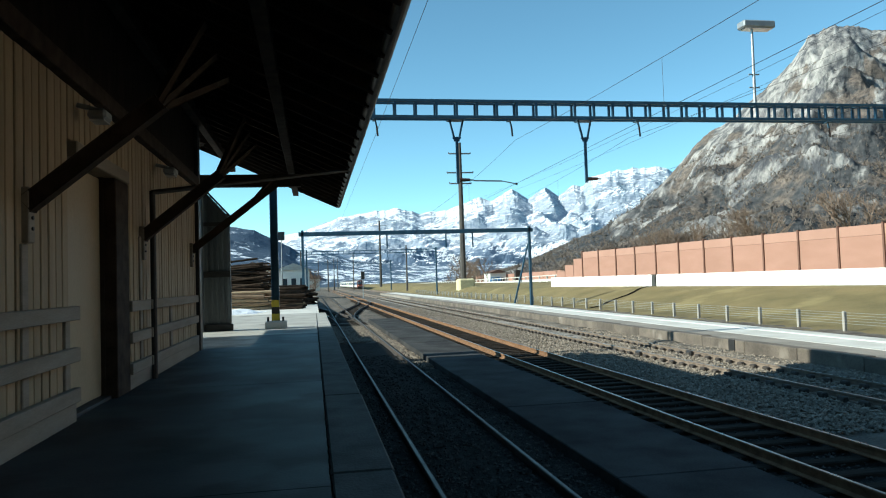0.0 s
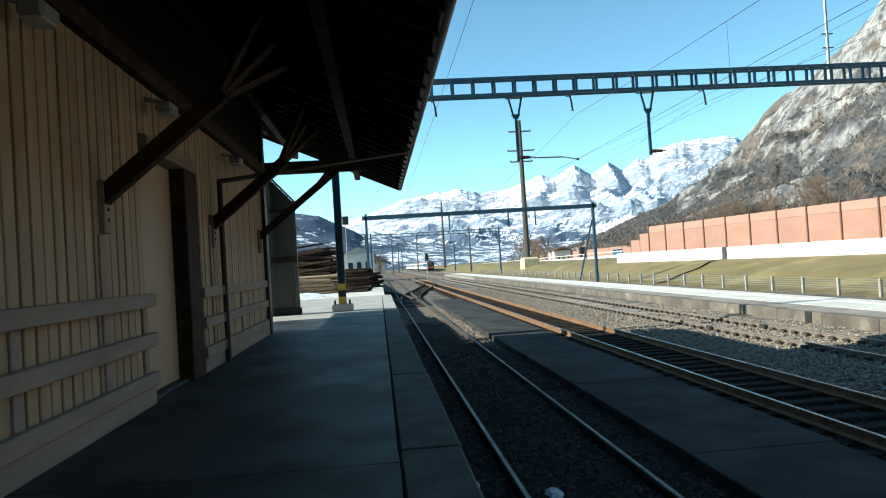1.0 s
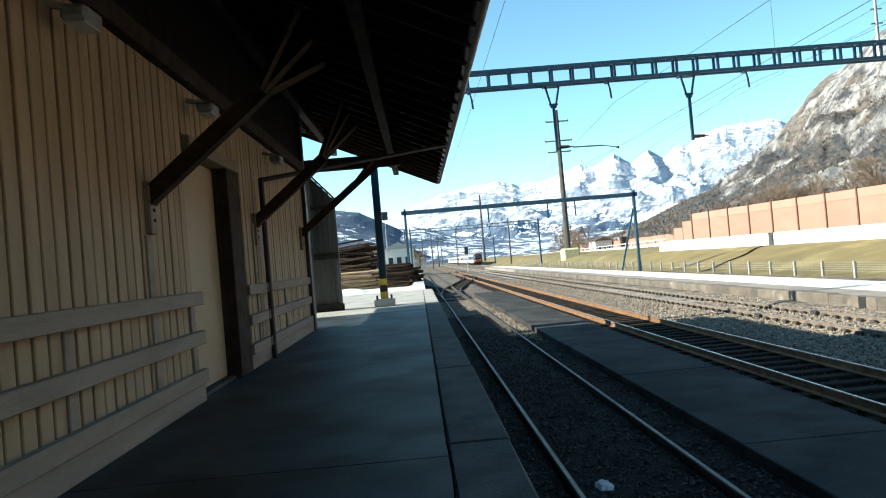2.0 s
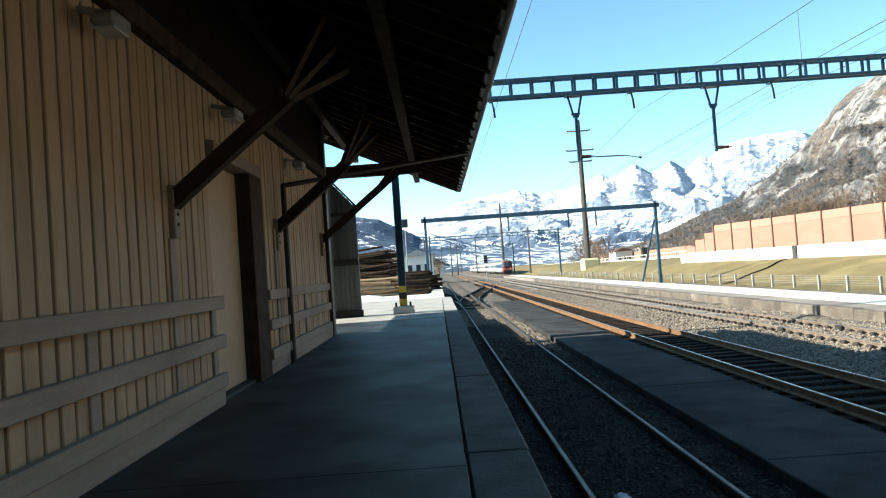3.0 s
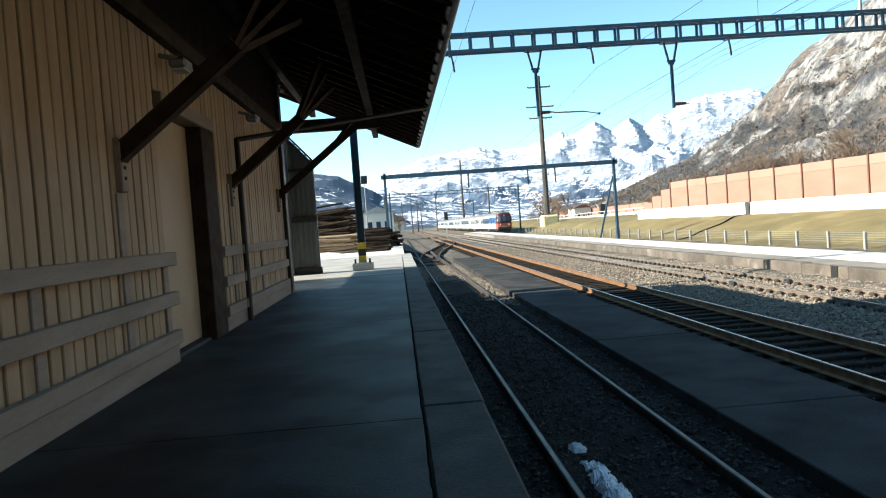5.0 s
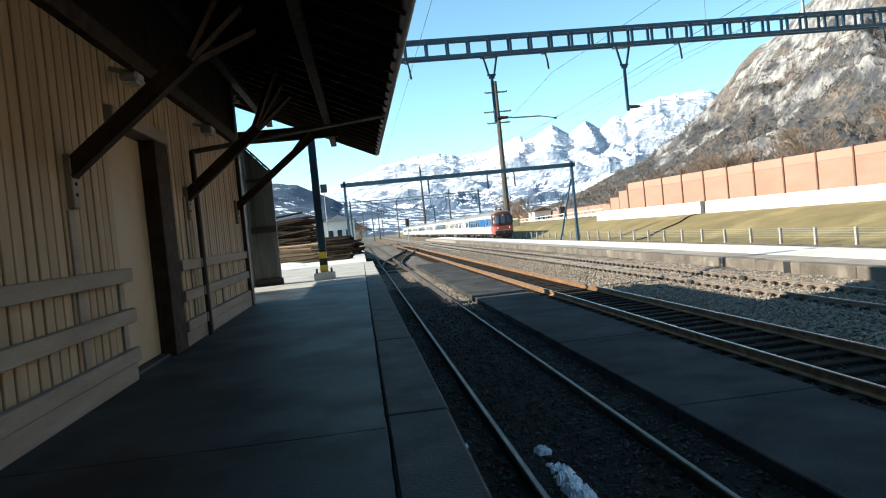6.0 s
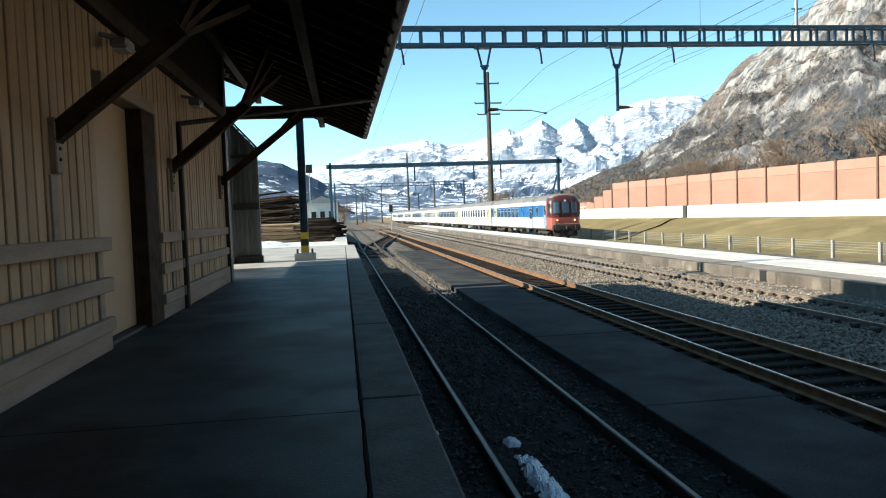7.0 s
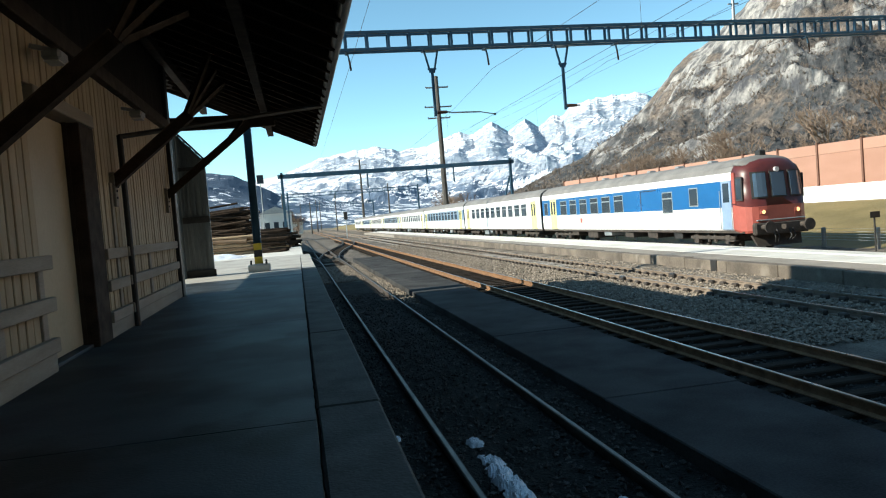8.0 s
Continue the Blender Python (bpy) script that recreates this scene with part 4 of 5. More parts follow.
# ---- timber yard ----
def log_stack(x0, x1, y, z0, rows, per, r, material, label, seed, messy=0.0):
    s = thing("log_stack", label, "log stack", "log stacks")
    rng = random.Random(seed)
    bm = BM()
    tube(bm, (0, 0, 0), (1, 0, 0), 1.0, 0.9, 9)
    me = mesh_of("log", bm, material)
    other = me.copy()
    other.materials[0] = LOG if material is CUT_LOG else CUT_LOG
    for j in range(rows):
        for i in range(per - j // 2):
            rr = r * rng.uniform(0.75, 1.15)
            ln = (x1 - x0) * rng.uniform(0.8, 1.0)
            m = pose(x0 + rng.uniform(0, 0.25) * (x1 - x0) * 0.6, y + (i - per / 2 + 0.5 * (j % 2)) * r * 1.95 + rng.uniform(-1, 1) * messy, z0 + r * (0.9 + j * 1.68) + rng.uniform(-1, 1) * messy * 0.3,
                     0, rng.uniform(-1, 1) * (1 + messy * 14), rng.uniform(-1, 1) * (1.5 + messy * 30))
            piece("log", other if rng.random() < (0.04 if material is BRUSH else 0.28) else me, s, m @ Matrix.Diagonal((ln, rr, rr, 1)))
    return s


log_stack(-8.5, -2.6, 48, -0.15, 6, 7, 0.12, CUT_LOG, "stack of peeled pale logs in the timber yard", 1, 0.16)
log_stack(-9.5, -3.4, 56, 0.7, 16, 12, 0.08, BRUSH, "tangled heap of dark brushwood logs", 2, 0.5)
log_stack(-9.5, -3.4, 58, -0.6, 5, 9, 0.18, LOG, "heap of dark bark logs", 5, 0.1)
log_stack(-2.5, -0.75, 46, -0.15, 10, 5, 0.085, BRUSH, "stack of dark bark logs beside the siding", 3, 0.14)
log_stack(-2.9, -0.6, 52, 0.1, 8, 5, 0.10, BRUSH, "short untidy stack of dark brown logs", 4, 0.3)
log_stack(-2.2, 0.0, 57, -0.4, 7, 6, 0.11, BRUSH, "low stack of dark logs near the branching track", 6, 0.3)


def snow_patch(cx, cy, z, sx, sy, seed, label, h=0.05, lean=0.0):
    """A ragged, crusted lump: a fine relief that dips into the ground at its edge."""
    nx, ny = 26, 60
    verts, faces = [], []
    for j in range(ny):
        for i in range(nx):
            u, v = 2 * i / (nx - 1) - 1, 2 * j / (ny - 1) - 1
            x, y = cx + 1.5 * sx * u - lean * v * sy, cy + 1.25 * sy * v
            f = 1 - (1.5 * u) ** 2 - (1.25 * v) ** 4
            f += 0.75 * noise.fractal((x / sx * 0.9 + seed, y / sx * 0.9, seed), 0.8, 2.1, 4) + 0.25 * noise.noise((x / sx * 4, y / sx * 4, seed))
            verts.append((x, y, z + h * min(1.0, max(-0.8, f)) + h * 0.25 * noise.noise((x / sx * 6, y / sx * 6, 2 + seed))))
    for j in range(ny - 1):
        for i in range(nx - 1):
            k = j * nx + i
            faces.append((k, k + 1, k + nx + 1, k + nx))
    me = bpy.data.meshes.new("snow_patch")
    me.from_pydata(verts, [], faces)
    me.materials.append(SNOW)
    return tagged(new("snow_patch", me), label, "snow", "snow patches")


snow_patch(1.74, 6.05, -1.29, 0.13, 0.85, 1, "long crusted lump of old snow between the siding rails", 0.09)
snow_patch(1.73, 7.3, -1.29, 0.09, 0.15, 4, "small lump of old snow between the rails", 0.07)
snow_patch(2.55, 5.2, -1.29, 0.05, 0.07, 7, "tiny lump of old snow in the ballast", 0.05)
snow_patch(0.92, 7.9, -1.28, 0.04, 0.10, 9, "scrap of old snow beside the rail", 0.03)
snow_patch(-5.0, 42.0, -0.12, 2.4, 1.6, 3, "flat patch of old snow in the yard", 0.25)


# ---- mountains ----
def massif(name, label, material, prof, u0, u1, nu, nv, y_base, y_ridge, z_base, rough, power, seed, jag, turn=0.0, steps=0, fine=7, smooth=False):
    """A mountain side that rises to a crest profile; steps: number of cliff bands between ledges."""
    us = np.linspace(u0, u1, nu)
    pu, pe = [p[0] for p in prof], [p[1] for p in prof]
    verts = []
    ct, st = math.cos(radians(turn)), math.sin(radians(turn))
    rows = nv + 6
    for j in range(rows):
        v = min(1.0, j / (nv - 1))
        over = max(0, j - nv + 1)
        y = y_base + (y_ridge - y_base) * v + over * (y_ridge - y_base) * 0.03
        for u in us:
            x = u * y
            w = (1 - v) ** 0.7
            du = 0.10 * w * noise.fractal((x * 4 / y_ridge + seed, y * 5 / y_ridge, 7.7), 0.9, 2.0, 4)
            crest = np.interp(u + du, pu, pe) * y_ridge
            k = 6.0 / y_ridge
            f = noise.fractal((x * k + seed, y * k * 1.4, seed), 0.9, 2.1, min(6, fine))
            g = noise.ridged_multi_fractal((x * k * 2.2, y * k * 2.2, seed + 3), 0.8, 2.2, fine, 1.0, 2.0) - 1.0
            vv = min(1.0, max(0.0, v + 0.10 * (v * (1 - v) * 4) * noise.fractal((x * k * 0.8, y * k * 0.8, seed + 9), 0.8, 2.0, 4)))
            h = vv ** power
            if steps:
                q = h * steps + 0.35 * noise.fractal((x * k * 1.5, y * k * 0.6, seed + 5), 0.8, 2.0, 4)
                fr = q - math.floor(q)
                lift = 0.26 * fr / 0.72 if fr < 0.72 else 0.26 + 0.74 * (fr - 0.72) / 0.28
                h += (lift - fr) / steps * min(1, 3 * (1 - v)) * min(1, 3 * v)
            body = z_base + (crest - z_base) * h
            amp = rough * crest * v * (1 - v) * 2.2
            z = body + amp * (f + 0.55 * g) + jag * crest * v ** 4 * noise.fractal((u * 60 + seed, over * 0.7, 1.7), 0.8, 2.2, 5)
            z -= over * over * (y_ridge * 0.004)
            verts.append((x * ct - y * st, x * st + y * ct, z))
    faces = [(j * nu + i, j * nu + i + 1, (j + 1) * nu + i + 1, (j + 1) * nu + i) for j in range(rows - 1) for i in range(nu - 1)]
    me = bpy.data.meshes.new(name)
    me.from_pydata(verts, [], faces)
    me.materials.append(material)
    if smooth:
        me.polygons.foreach_set("use_smooth", [True] * len(faces))
    return tagged(new(name, me), label, "mountain", kind="structure")


massif("backdrop_range", "jagged snow-covered limestone mountain range far across the valley", HAZY_RANGE_MAT,
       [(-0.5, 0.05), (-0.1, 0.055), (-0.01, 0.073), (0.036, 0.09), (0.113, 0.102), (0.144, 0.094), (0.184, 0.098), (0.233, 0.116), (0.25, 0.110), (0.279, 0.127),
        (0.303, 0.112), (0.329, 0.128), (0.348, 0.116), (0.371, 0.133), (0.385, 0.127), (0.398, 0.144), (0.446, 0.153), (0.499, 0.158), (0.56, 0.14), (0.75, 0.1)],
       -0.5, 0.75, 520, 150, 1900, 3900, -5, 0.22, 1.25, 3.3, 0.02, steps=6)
cliffs = massif("backdrop_cliffs", "steep grey rocky mountain flank above brown winter woods", ROCK_MAT,
       [(0.2, 0.0), (0.30, 0.024), (0.355, 0.048), (0.407, 0.067), (0.46, 0.091), (0.521, 0.145), (0.578, 0.204), (0.621, 0.227), (0.674, 0.269), (0.73, 0.318),
        (0.761, 0.358), (0.811, 0.38), (0.861, 0.376), (0.93, 0.37), (1.1, 0.40), (1.5, 0.42)],
       0.2, 1.5, 420, 220, 240, 1150, -3, 0.16, 1.2, 8.1, 0.012, fine=5, smooth=True)
massif("backdrop_hill", "haze-blue wooded hill with snow patches", HAZY_HILL_MAT,
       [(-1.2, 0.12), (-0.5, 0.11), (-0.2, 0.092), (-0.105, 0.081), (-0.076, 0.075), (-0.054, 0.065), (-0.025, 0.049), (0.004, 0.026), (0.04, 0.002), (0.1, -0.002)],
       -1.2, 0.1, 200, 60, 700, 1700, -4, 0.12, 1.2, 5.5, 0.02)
massif("backdrop_foothill", "low snowy foothill with haze-blue woods", HAZY_FOOT_MAT,
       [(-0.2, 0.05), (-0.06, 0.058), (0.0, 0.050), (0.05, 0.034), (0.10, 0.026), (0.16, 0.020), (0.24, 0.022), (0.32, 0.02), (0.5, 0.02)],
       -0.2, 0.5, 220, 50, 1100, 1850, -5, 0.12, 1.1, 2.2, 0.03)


# added out of view to block low skylight on shed and platform
for k, turn in enumerate((-88, -160)):
    massif("backdrop_unseen_flank", "steep unseen mountain side added to hold off skylight", FLANK_MAT,
           [(-1.0, 0.36), (-0.5, 0.42), (0.0, 0.40), (0.5, 0.43), (1.0, 0.38)], -0.9, 0.9, 120, 50, 260, 1200, -3, 0.2, 1.15, 4.4 + k, 0.03, turn)


def hillside_woods(ground, count, seed):
    """Leafless trees on the lower slope: fans of thin upright twigs."""
    r = np.random.RandomState(seed)
    co = np.empty(len(ground.data.vertices) * 3)
    ground.data.vertices.foreach_get("co", co)
    co = co.reshape(-1, 3)
    line = co[:, 2] - 0.33 * (co[:, 0] - 598)
    keep = co[(line < 190) & (co[:, 1] < 1000) & (co[:, 0] < 1.05 * co[:, 1])]
    base = keep[r.randint(0, len(keep), count)] + np.stack([r.uniform(-3, 3, count), r.uniform(-3, 3, count), np.full(count, -0.8)], 1)
    h = r.uniform(2.2, 5.5, (count, 1))
    k = 16
    start = base[:, None] + np.stack([np.zeros((count, k)), np.zeros((count, k)), h * r.uniform(0.0, 0.45, (count, k))], 2)
    way = np.stack([r.normal(0, 0.42, (count, k)), r.normal(0, 0.42, (count, k)), r.uniform(0.25, 1.0, (count, k))], 2)
    tip = start + way * h[:, :, None] * 0.62
    side = r.normal(0, 1, (count, k, 3)) * h[:, :, None] * 0.030
    v = np.stack([start - side, start + side, tip], 2).reshape(-1, 3)
    me = bpy.data.meshes.new("hillside_woods")
    me.from_pydata(v.tolist(), [], np.arange(len(v)).reshape(-1, 3).tolist())
    me.materials.append(WOODS)
    return tagged(new("hillside_woods", me), "brown leafless woods on the lower mountain slope", "woods", kind="stuff")


hillside_woods(cliffs, 16000, 4)

# ---- bare trees and shrubs ----
def bare_tree(label, height, seed, spread, shrub=False):
    t = thing("bare_tree", label, "shrub" if shrub else "tree", "bare trees")
    rng = random.Random(seed)
    trunk, crown = BM(), BM()
    if not shrub:
        tube(trunk, (0, 0, -0.3), (0.05 * height * rng.uniform(-1, 1), 0, height * 0.4), height * 0.022, height * 0.014, 7)

    def grow(bm, p, d, ln, r, depth):
        q = p + d * ln
        tube(bm, p, q, r, r * 0.6, 3 if depth < 3 else 5)
        if depth == 0:
            return
        for _ in range(3 if depth > 1 else 4):
            nd = (d + Vector((rng.uniform(-1, 1), rng.uniform(-1, 1), rng.uniform(-0.35, 0.75))) * spread).normalized()
            grow(bm, p + d * ln * rng.uniform(0.5, 1), nd, ln * rng.uniform(0.6, 0.85), r * 0.6, depth - 1)

    for k in range(7 if shrub else 5):
        a = rng.uniform(0, math.tau)
        d = Vector((math.cos(a) * spread, math.sin(a) * spread, 1.0)).normalized()
        z = 0 if shrub else height * rng.uniform(0.2, 0.4)
        grow(crown, Vector((0, 0, z)), d, height * (0.34 if shrub else 0.24), height * 0.011, 4)
    if not shrub:
        part("trunk", trunk, TWIG, t)
    else:
        trunk.free()
    part("crown", crown, TWIG, t)
    return t


kinds = [bare_tree("leafless brown tree with fine twigs", 9.0, 1, 0.7), bare_tree("leafless brown tree with spreading twigs", 7.5, 2, 0.8),
         bare_tree("leafless reddish-brown shrub with upright twigs", 4.5, 3, 0.8, True), bare_tree("leafless dense brown shrub of tangled twigs", 5.0, 4, 0.9, True)]
rng = random.Random(11)
spots = []
for i in range(60):
    y = rng.uniform(50, 135)
    spots.append((rng.uniform(50, 66), y, -0.4, i % 4, rng.uniform(0.8, 1.35)))
for i in range(14):
    spots.append((rng.uniform(33, 37.0), rng.uniform(86, 96), -0.4, 2 + i % 2, rng.uniform(0.7, 1.1)))
for i in range(22):
    spots.append((rng.uniform(36, 46) + i * 1.0, 175 + i * 7, -1.0, i % 4, rng.uniform(0.8, 1.4)))
for i in range(16):
    spots.append((rng.uniform(-22, -8), rng.uniform(90, 130), -1.3, i % 4, rng.uniform(0.55, 0.85)))
for i in range(12):
    spots.append((rng.uniform(-8, 2), rng.uniform(230, 330), -1.3, i % 4, rng.uniform(0.7, 1.1)))
for i, (x, y, z, k, s) in enumerate(spots):
    m = pose(x, y, z, 0, 0, rng.uniform(0, 360)) @ Matrix.Scale(s, 4)
    if i < 4:
        kinds[i].matrix_basis = m
        k = i
    else:
        c = copy_thing(kinds[k], pose(x, y, z, 0, 0, rng.uniform(0, 360)))
        c.scale = (s, s, s)


# ---- the train ----
def side_profile():
    """Half of a coach's section, from the sill up over the roof: across, height over the rail."""
    return [(1.36, 0.92), (1.42, 1.02), (1.42, 1.88), (1.42, 3.0), (1.40, 3.32), (1.27, 3.56), (0.95, 3.78), (0.5, 3.90), (0.0, 3.93)]


def band(bm, pts, y0, y1, thick=0.05):
    """A shell strip along the coach on both sides from a stretch of the section."""
    for s in (-1, 1):
        ring = [(s * a, b) for a, b in pts] + [(s * (a - thick), b - thick * (b > 3.3)) for a, b in reversed(pts)]
        loft(bm, [[(a, y, b) for a, b in ring] for y in (y0, y1)])
    return bm


def window(car, s, y, z, w, h, opened=False):
    x = s * 1.42
    f = part("window", box(BM(), (min(x - 0.02 * s, x + 0.012 * s), y - w / 2, z - h / 2), (max(x - 0.02 * s, x + 0.012 * s), y + w / 2, z + h / 2), 0.004), GALV, car)
    part("pane", box(BM(), (min(x, x + 0.018 * s), y - w / 2 + 0.05, z - h / 2 + 0.05), (max(x, x + 0.018 * s), y + w / 2 - 0.05, z + h / 2 - 0.05), 0.003), PANE, f)
    if opened:
        part("bar", box(BM(), (min(x, x + 0.024 * s), y - w / 2 + 0.05, z + h * 0.16), (max(x, x + 0.024 * s), y + w / 2 - 0.05, z + h * 0.22)), GALV, f)


def bogie(car, y):
    b = part("bogie", box(BM(), (-1.05, y - 1.7, 0.45), (1.05, y + 1.7, 0.72), 0.04), UNDER, car)
    for dy in (-1.25, 1.25):
        w = BM()
        for s in (-0.75, 0.75):
            tube(w, (s - 0.06, y + dy, 0.46), (s + 0.06, y + dy, 0.46), 0.45, 0.45, 20)
        tube(w, (-0.75, y + dy, 0.46), (0.75, y + dy, 0.46), 0.08, n=8)
        part("wheelset", w, UNDER, b)
        for s in (-1.1, 1.1):
            part("axle_box", box(BM(), (s - 0.12, y + dy - 0.18, 0.3), (s + 0.12, y + dy + 0.18, 0.72), 0.04), UNDER, b)
    for s in (-1.12, 1.12):
        part("side_beam", box(BM(), (s - 0.07, y - 1.75, 0.50), (s + 0.07, y + 1.75, 0.66), 0.03), UNDER, b)
        for dy in (-0.25, 0.25):
            part("spring", tube(BM(), (s, y + dy, 0.40), (s, y + dy, 0.80), 0.09, n=8), UNDER, b)


def gear(car, y0, y1, seed):
    rng = random.Random(seed)
    y = y0
    while y < y1:
        w = rng.uniform(0.5, 1.6)
        lo = rng.uniform(0.35, 0.6)
        part("equipment_box", box(BM(), (-1.25, y, lo), (1.25, y + w, 0.93), 0.03), rng.choice((UNDER, UNDER, METAL_DARK, GALV)), car)
        y += w + rng.uniform(0.5, 1.8)


def floor_and_ends(car, y0, y1):
    part("floor_pan", box(BM(), (-1.36, y0, 0.80), (1.36, y1, 0.99), 0.01), UNDER, car)


def end_wall(car, y, material):
    ring = [(a - 0.02, b) for a, b in side_profile()]
    ring = ring + [(-a, b) for a, b in reversed(ring[:-1])]
    bm = BM()
    loft(bm, [[(a, yy, b) for a, b in ring] for yy in (y - 0.03, y + 0.03)])
    part("end_wall", bm, material, car)


def driving_car():
    car = thing("driving_trailer", "blue and white railway driving trailer with a red cab end", "railway car", "train")
    P = side_profile()
    L, c = 24.9, 1.12
    part("lower_panel", band(BM(), P[0:3], c, L), CAR_WHITE, car, "white lower body side")
    part("upper_panel", band(BM(), P[2:4], c, L), CAR_BLUE, car, "blue upper body side")
    part("cantrail", band(BM(), P[3:5], c, L), CAR_WHITE, car, "white strip below the roof")
    part("roof", band(BM(), P[4:], c, L), CAR_ROOF, car, "dusty grey roof")
    end_wall(car, L - 0.04, RUBBER)
    floor_and_ends(car, 0.5, L)
    # rounded cab
    def cab_shell(z0, z1, grow):
        rings = []
        for y, w, top, low in ((0.0, 0.62, 3.44, 0.95), (0.05, 0.95, 3.54, 0.88), (0.16, 1.18, 3.66, 0.82), (0.36, 1.33, 3.79, 0.79), (0.72, 1.40, 3.88, 0.80), (c, 1.42, 3.93, 0.90)):
            ring = []
            for a, b in side_profile() if z0 > 1 else [(1.36, 0.92), (1.42, 1.02), (1.42, 1.5), (1.42, 2.0), (1.40, 2.02), (1.0, 2.03), (0.8, 2.03), (0.5, 2.03), (0.0, 2.03)]:
                b = max(b, z0)
                k = (b - 0.92) / (3.93 - 0.92)
                rake = 0.22 * max(0, (b - 1.9) / 2.0) * max(0, 1 - y / 1.2)
                ring.append(((a + grow) / 1.42 * w, y + rake - grow, low + k * (top - low)))
            rings.append(ring + [(-x, yy, z) for x, yy, z in reversed(ring[:-1])])
        return loft(BM(), rings)

    cab = part("cab", cab_shell(2.0, 4.0, 0.0), CAR_MAROON, car, "rounded dark maroon cab upper part", True)
    part("apron", cab_shell(0.9, 2.0, 0.006), CAR_RED, cab, "red lower cab front")
    part("cab_side_stripe", box(BM(), (-1.428, 0.90, 2.03), (-1.40, c, 3.3), 0.004), CAR_RED, cab)
    lid = []
    for y, w, z in ((0.32, 0.80, 3.64), (0.5, 1.08, 3.76), (0.8, 1.22, 3.85), (c + 0.02, 1.30, 3.90)):
        lid.append([(w * math.cos(a), y + 0.15 * max(0, 1 - y), z - 0.30 + 0.37 * math.sin(a)) for a in np.linspace(0, math.pi, 13)])
    part("cab_roof", loft(BM(), lid), CAR_ROOF, cab, "grey cab roof", True)
    part("waist_moulding", box(BM(), (-1.1, -0.03, 1.26), (1.1, 0.06, 1.32), 0.02), GALV, cab)
    # windscreens: a middle one and two that wrap round the corners
    def bent_pane(pts, z0, z1, out):
        f = 0.11
        rings = []
        for z in (z0, z1):
            lean = (z - 1.9) * f
            k = 1 - 0.03 * (z - z0)
            rings.append([(x * k, y + lean - out, z) for x, y in pts] + [(x * k * 0.97, y + lean + 0.12, z) for x, y in reversed(pts)])
        return loft(BM(), rings)

    for pts in ([(-0.34, 0.0), (0.0, -0.004), (0.34, 0.0)], [(0.52, 0.004), (0.72, 0.018), (0.95, 0.06), (1.15, 0.155)], [(-1.15, 0.155), (-0.95, 0.06), (-0.72, 0.018), (-0.52, 0.004)]):
        holder = part("windscreen", bent_pane(pts, 2.18, 3.25, 0.012), RUBBER, cab)
        mid = sum(p[0] for p in pts) / len(pts)
        part("pane", bent_pane([(mid + (x - mid) * 0.88, y) for x, y in pts], 2.24, 3.19, 0.026), SCREEN, holder)
    for s in (-1, 1):
        f = part("side_window", box(BM(), (s * 1.385 - 0.035, 0.42, 2.12), (s * 1.385 + 0.035, 0.88, 3.10), 0.02), RUBBER, cab)
        part("pane", box(BM(), (s * 1.388 - 0.04, 0.47, 2.18), (s * 1.388 + 0.04, 0.83, 3.04), 0.02), PANE, f)
        part("headlight", tube(BM(), (s * 0.78, -0.02, 1.62), (s * 0.78, 0.12, 1.62), 0.075, 0.09, 14), LIT, cab, "glowing headlight")
        part("headlight_housing", box(BM(), (s * 0.76 - 0.16, -0.01, 1.52), (s * 0.76 + 0.16, 0.16, 1.72), 0.04), CAR_RED, cab)
        part("buffer", tube(tube(BM(), (s * 0.875, -0.55, 1.02), (s * 0.875, -0.47, 1.02), 0.24, 0.24, 16), (s * 0.875, -0.47, 1.02), (s * 0.875, 0.1, 1.02), 0.09, 0.12, 12), UNDER, car, "round black buffer")
        for k in (0.28, 0.45):
            part("brake_hose", tube(tube(BM(), (s * k, -0.05, 0.9), (s * k, -0.22, 0.6), 0.03, n=6), (s * k, -0.22, 0.6), (s * k * 0.8, -0.05, 0.4), 0.03, n=6), RUBBER, car)
        part("step", box(BM(), (s * 1.3 - 0.1, 1.17, 0.45), (s * 1.3 + 0.1, 1.87, 0.5)), UNDER, car)
        # cab door with handrails, luggage door, windows
        d = part("cab_door", box(BM(), (s * 1.42 - 0.02, 1.17, 0.96), (s * 1.42 + 0.02, 1.87, 3.0), 0.01), mat("grey-blue door paint", (0.22, 0.30, 0.42), (0.18, 0.25, 0.36), 0.4), car)
        part("pane", box(BM(), (s * 1.43 - 0.02, 1.30, 2.1), (s * 1.43 + 0.02, 1.74, 2.9), 0.01), PANE, d)
        for y in (1.12, 1.94):
            part("handrail", tube(BM(), (s * 1.47, y, 1.0), (s * 1.47, y, 2.6), 0.018, n=6), GALV, car)
        window(car, s, 4.1, 2.42, 0.75, 0.85)
        window(car, s, 6.5, 2.25, 1.0, 1.05, True)
        part("door_groove", box(BM(), (s * 1.42 - 0.012, 9.25, 1.9), (s * 1.42 + 0.012, 9.31, 2.92)), UNDER, car)
        part("door_groove", box(BM(), (s * 1.42 - 0.012, 7.6, 2.88), (s * 1.42 + 0.012, 9.31, 2.92)), UNDER, car)
        for k in range(6):
            window(car, s, 12.0 + k * 1.72, 2.36, 1.18, 0.98, True)
        y = 22.6
        d = part("door", box(BM(), (s * 1.42 - 0.02, y - 0.6, 0.96), (s * 1.42 + 0.025, y + 0.6, 3.05), 0.01), CAR_YELLOW, car, "pale yellow passenger door")
        for q in (-0.27, 0.27):
            part("pane", box(BM(), (s * 1.43 - 0.02, y + q - 0.16, 1.95), (s * 1.43 + 0.02, y + q + 0.16, 2.85), 0.01), PANE, d)
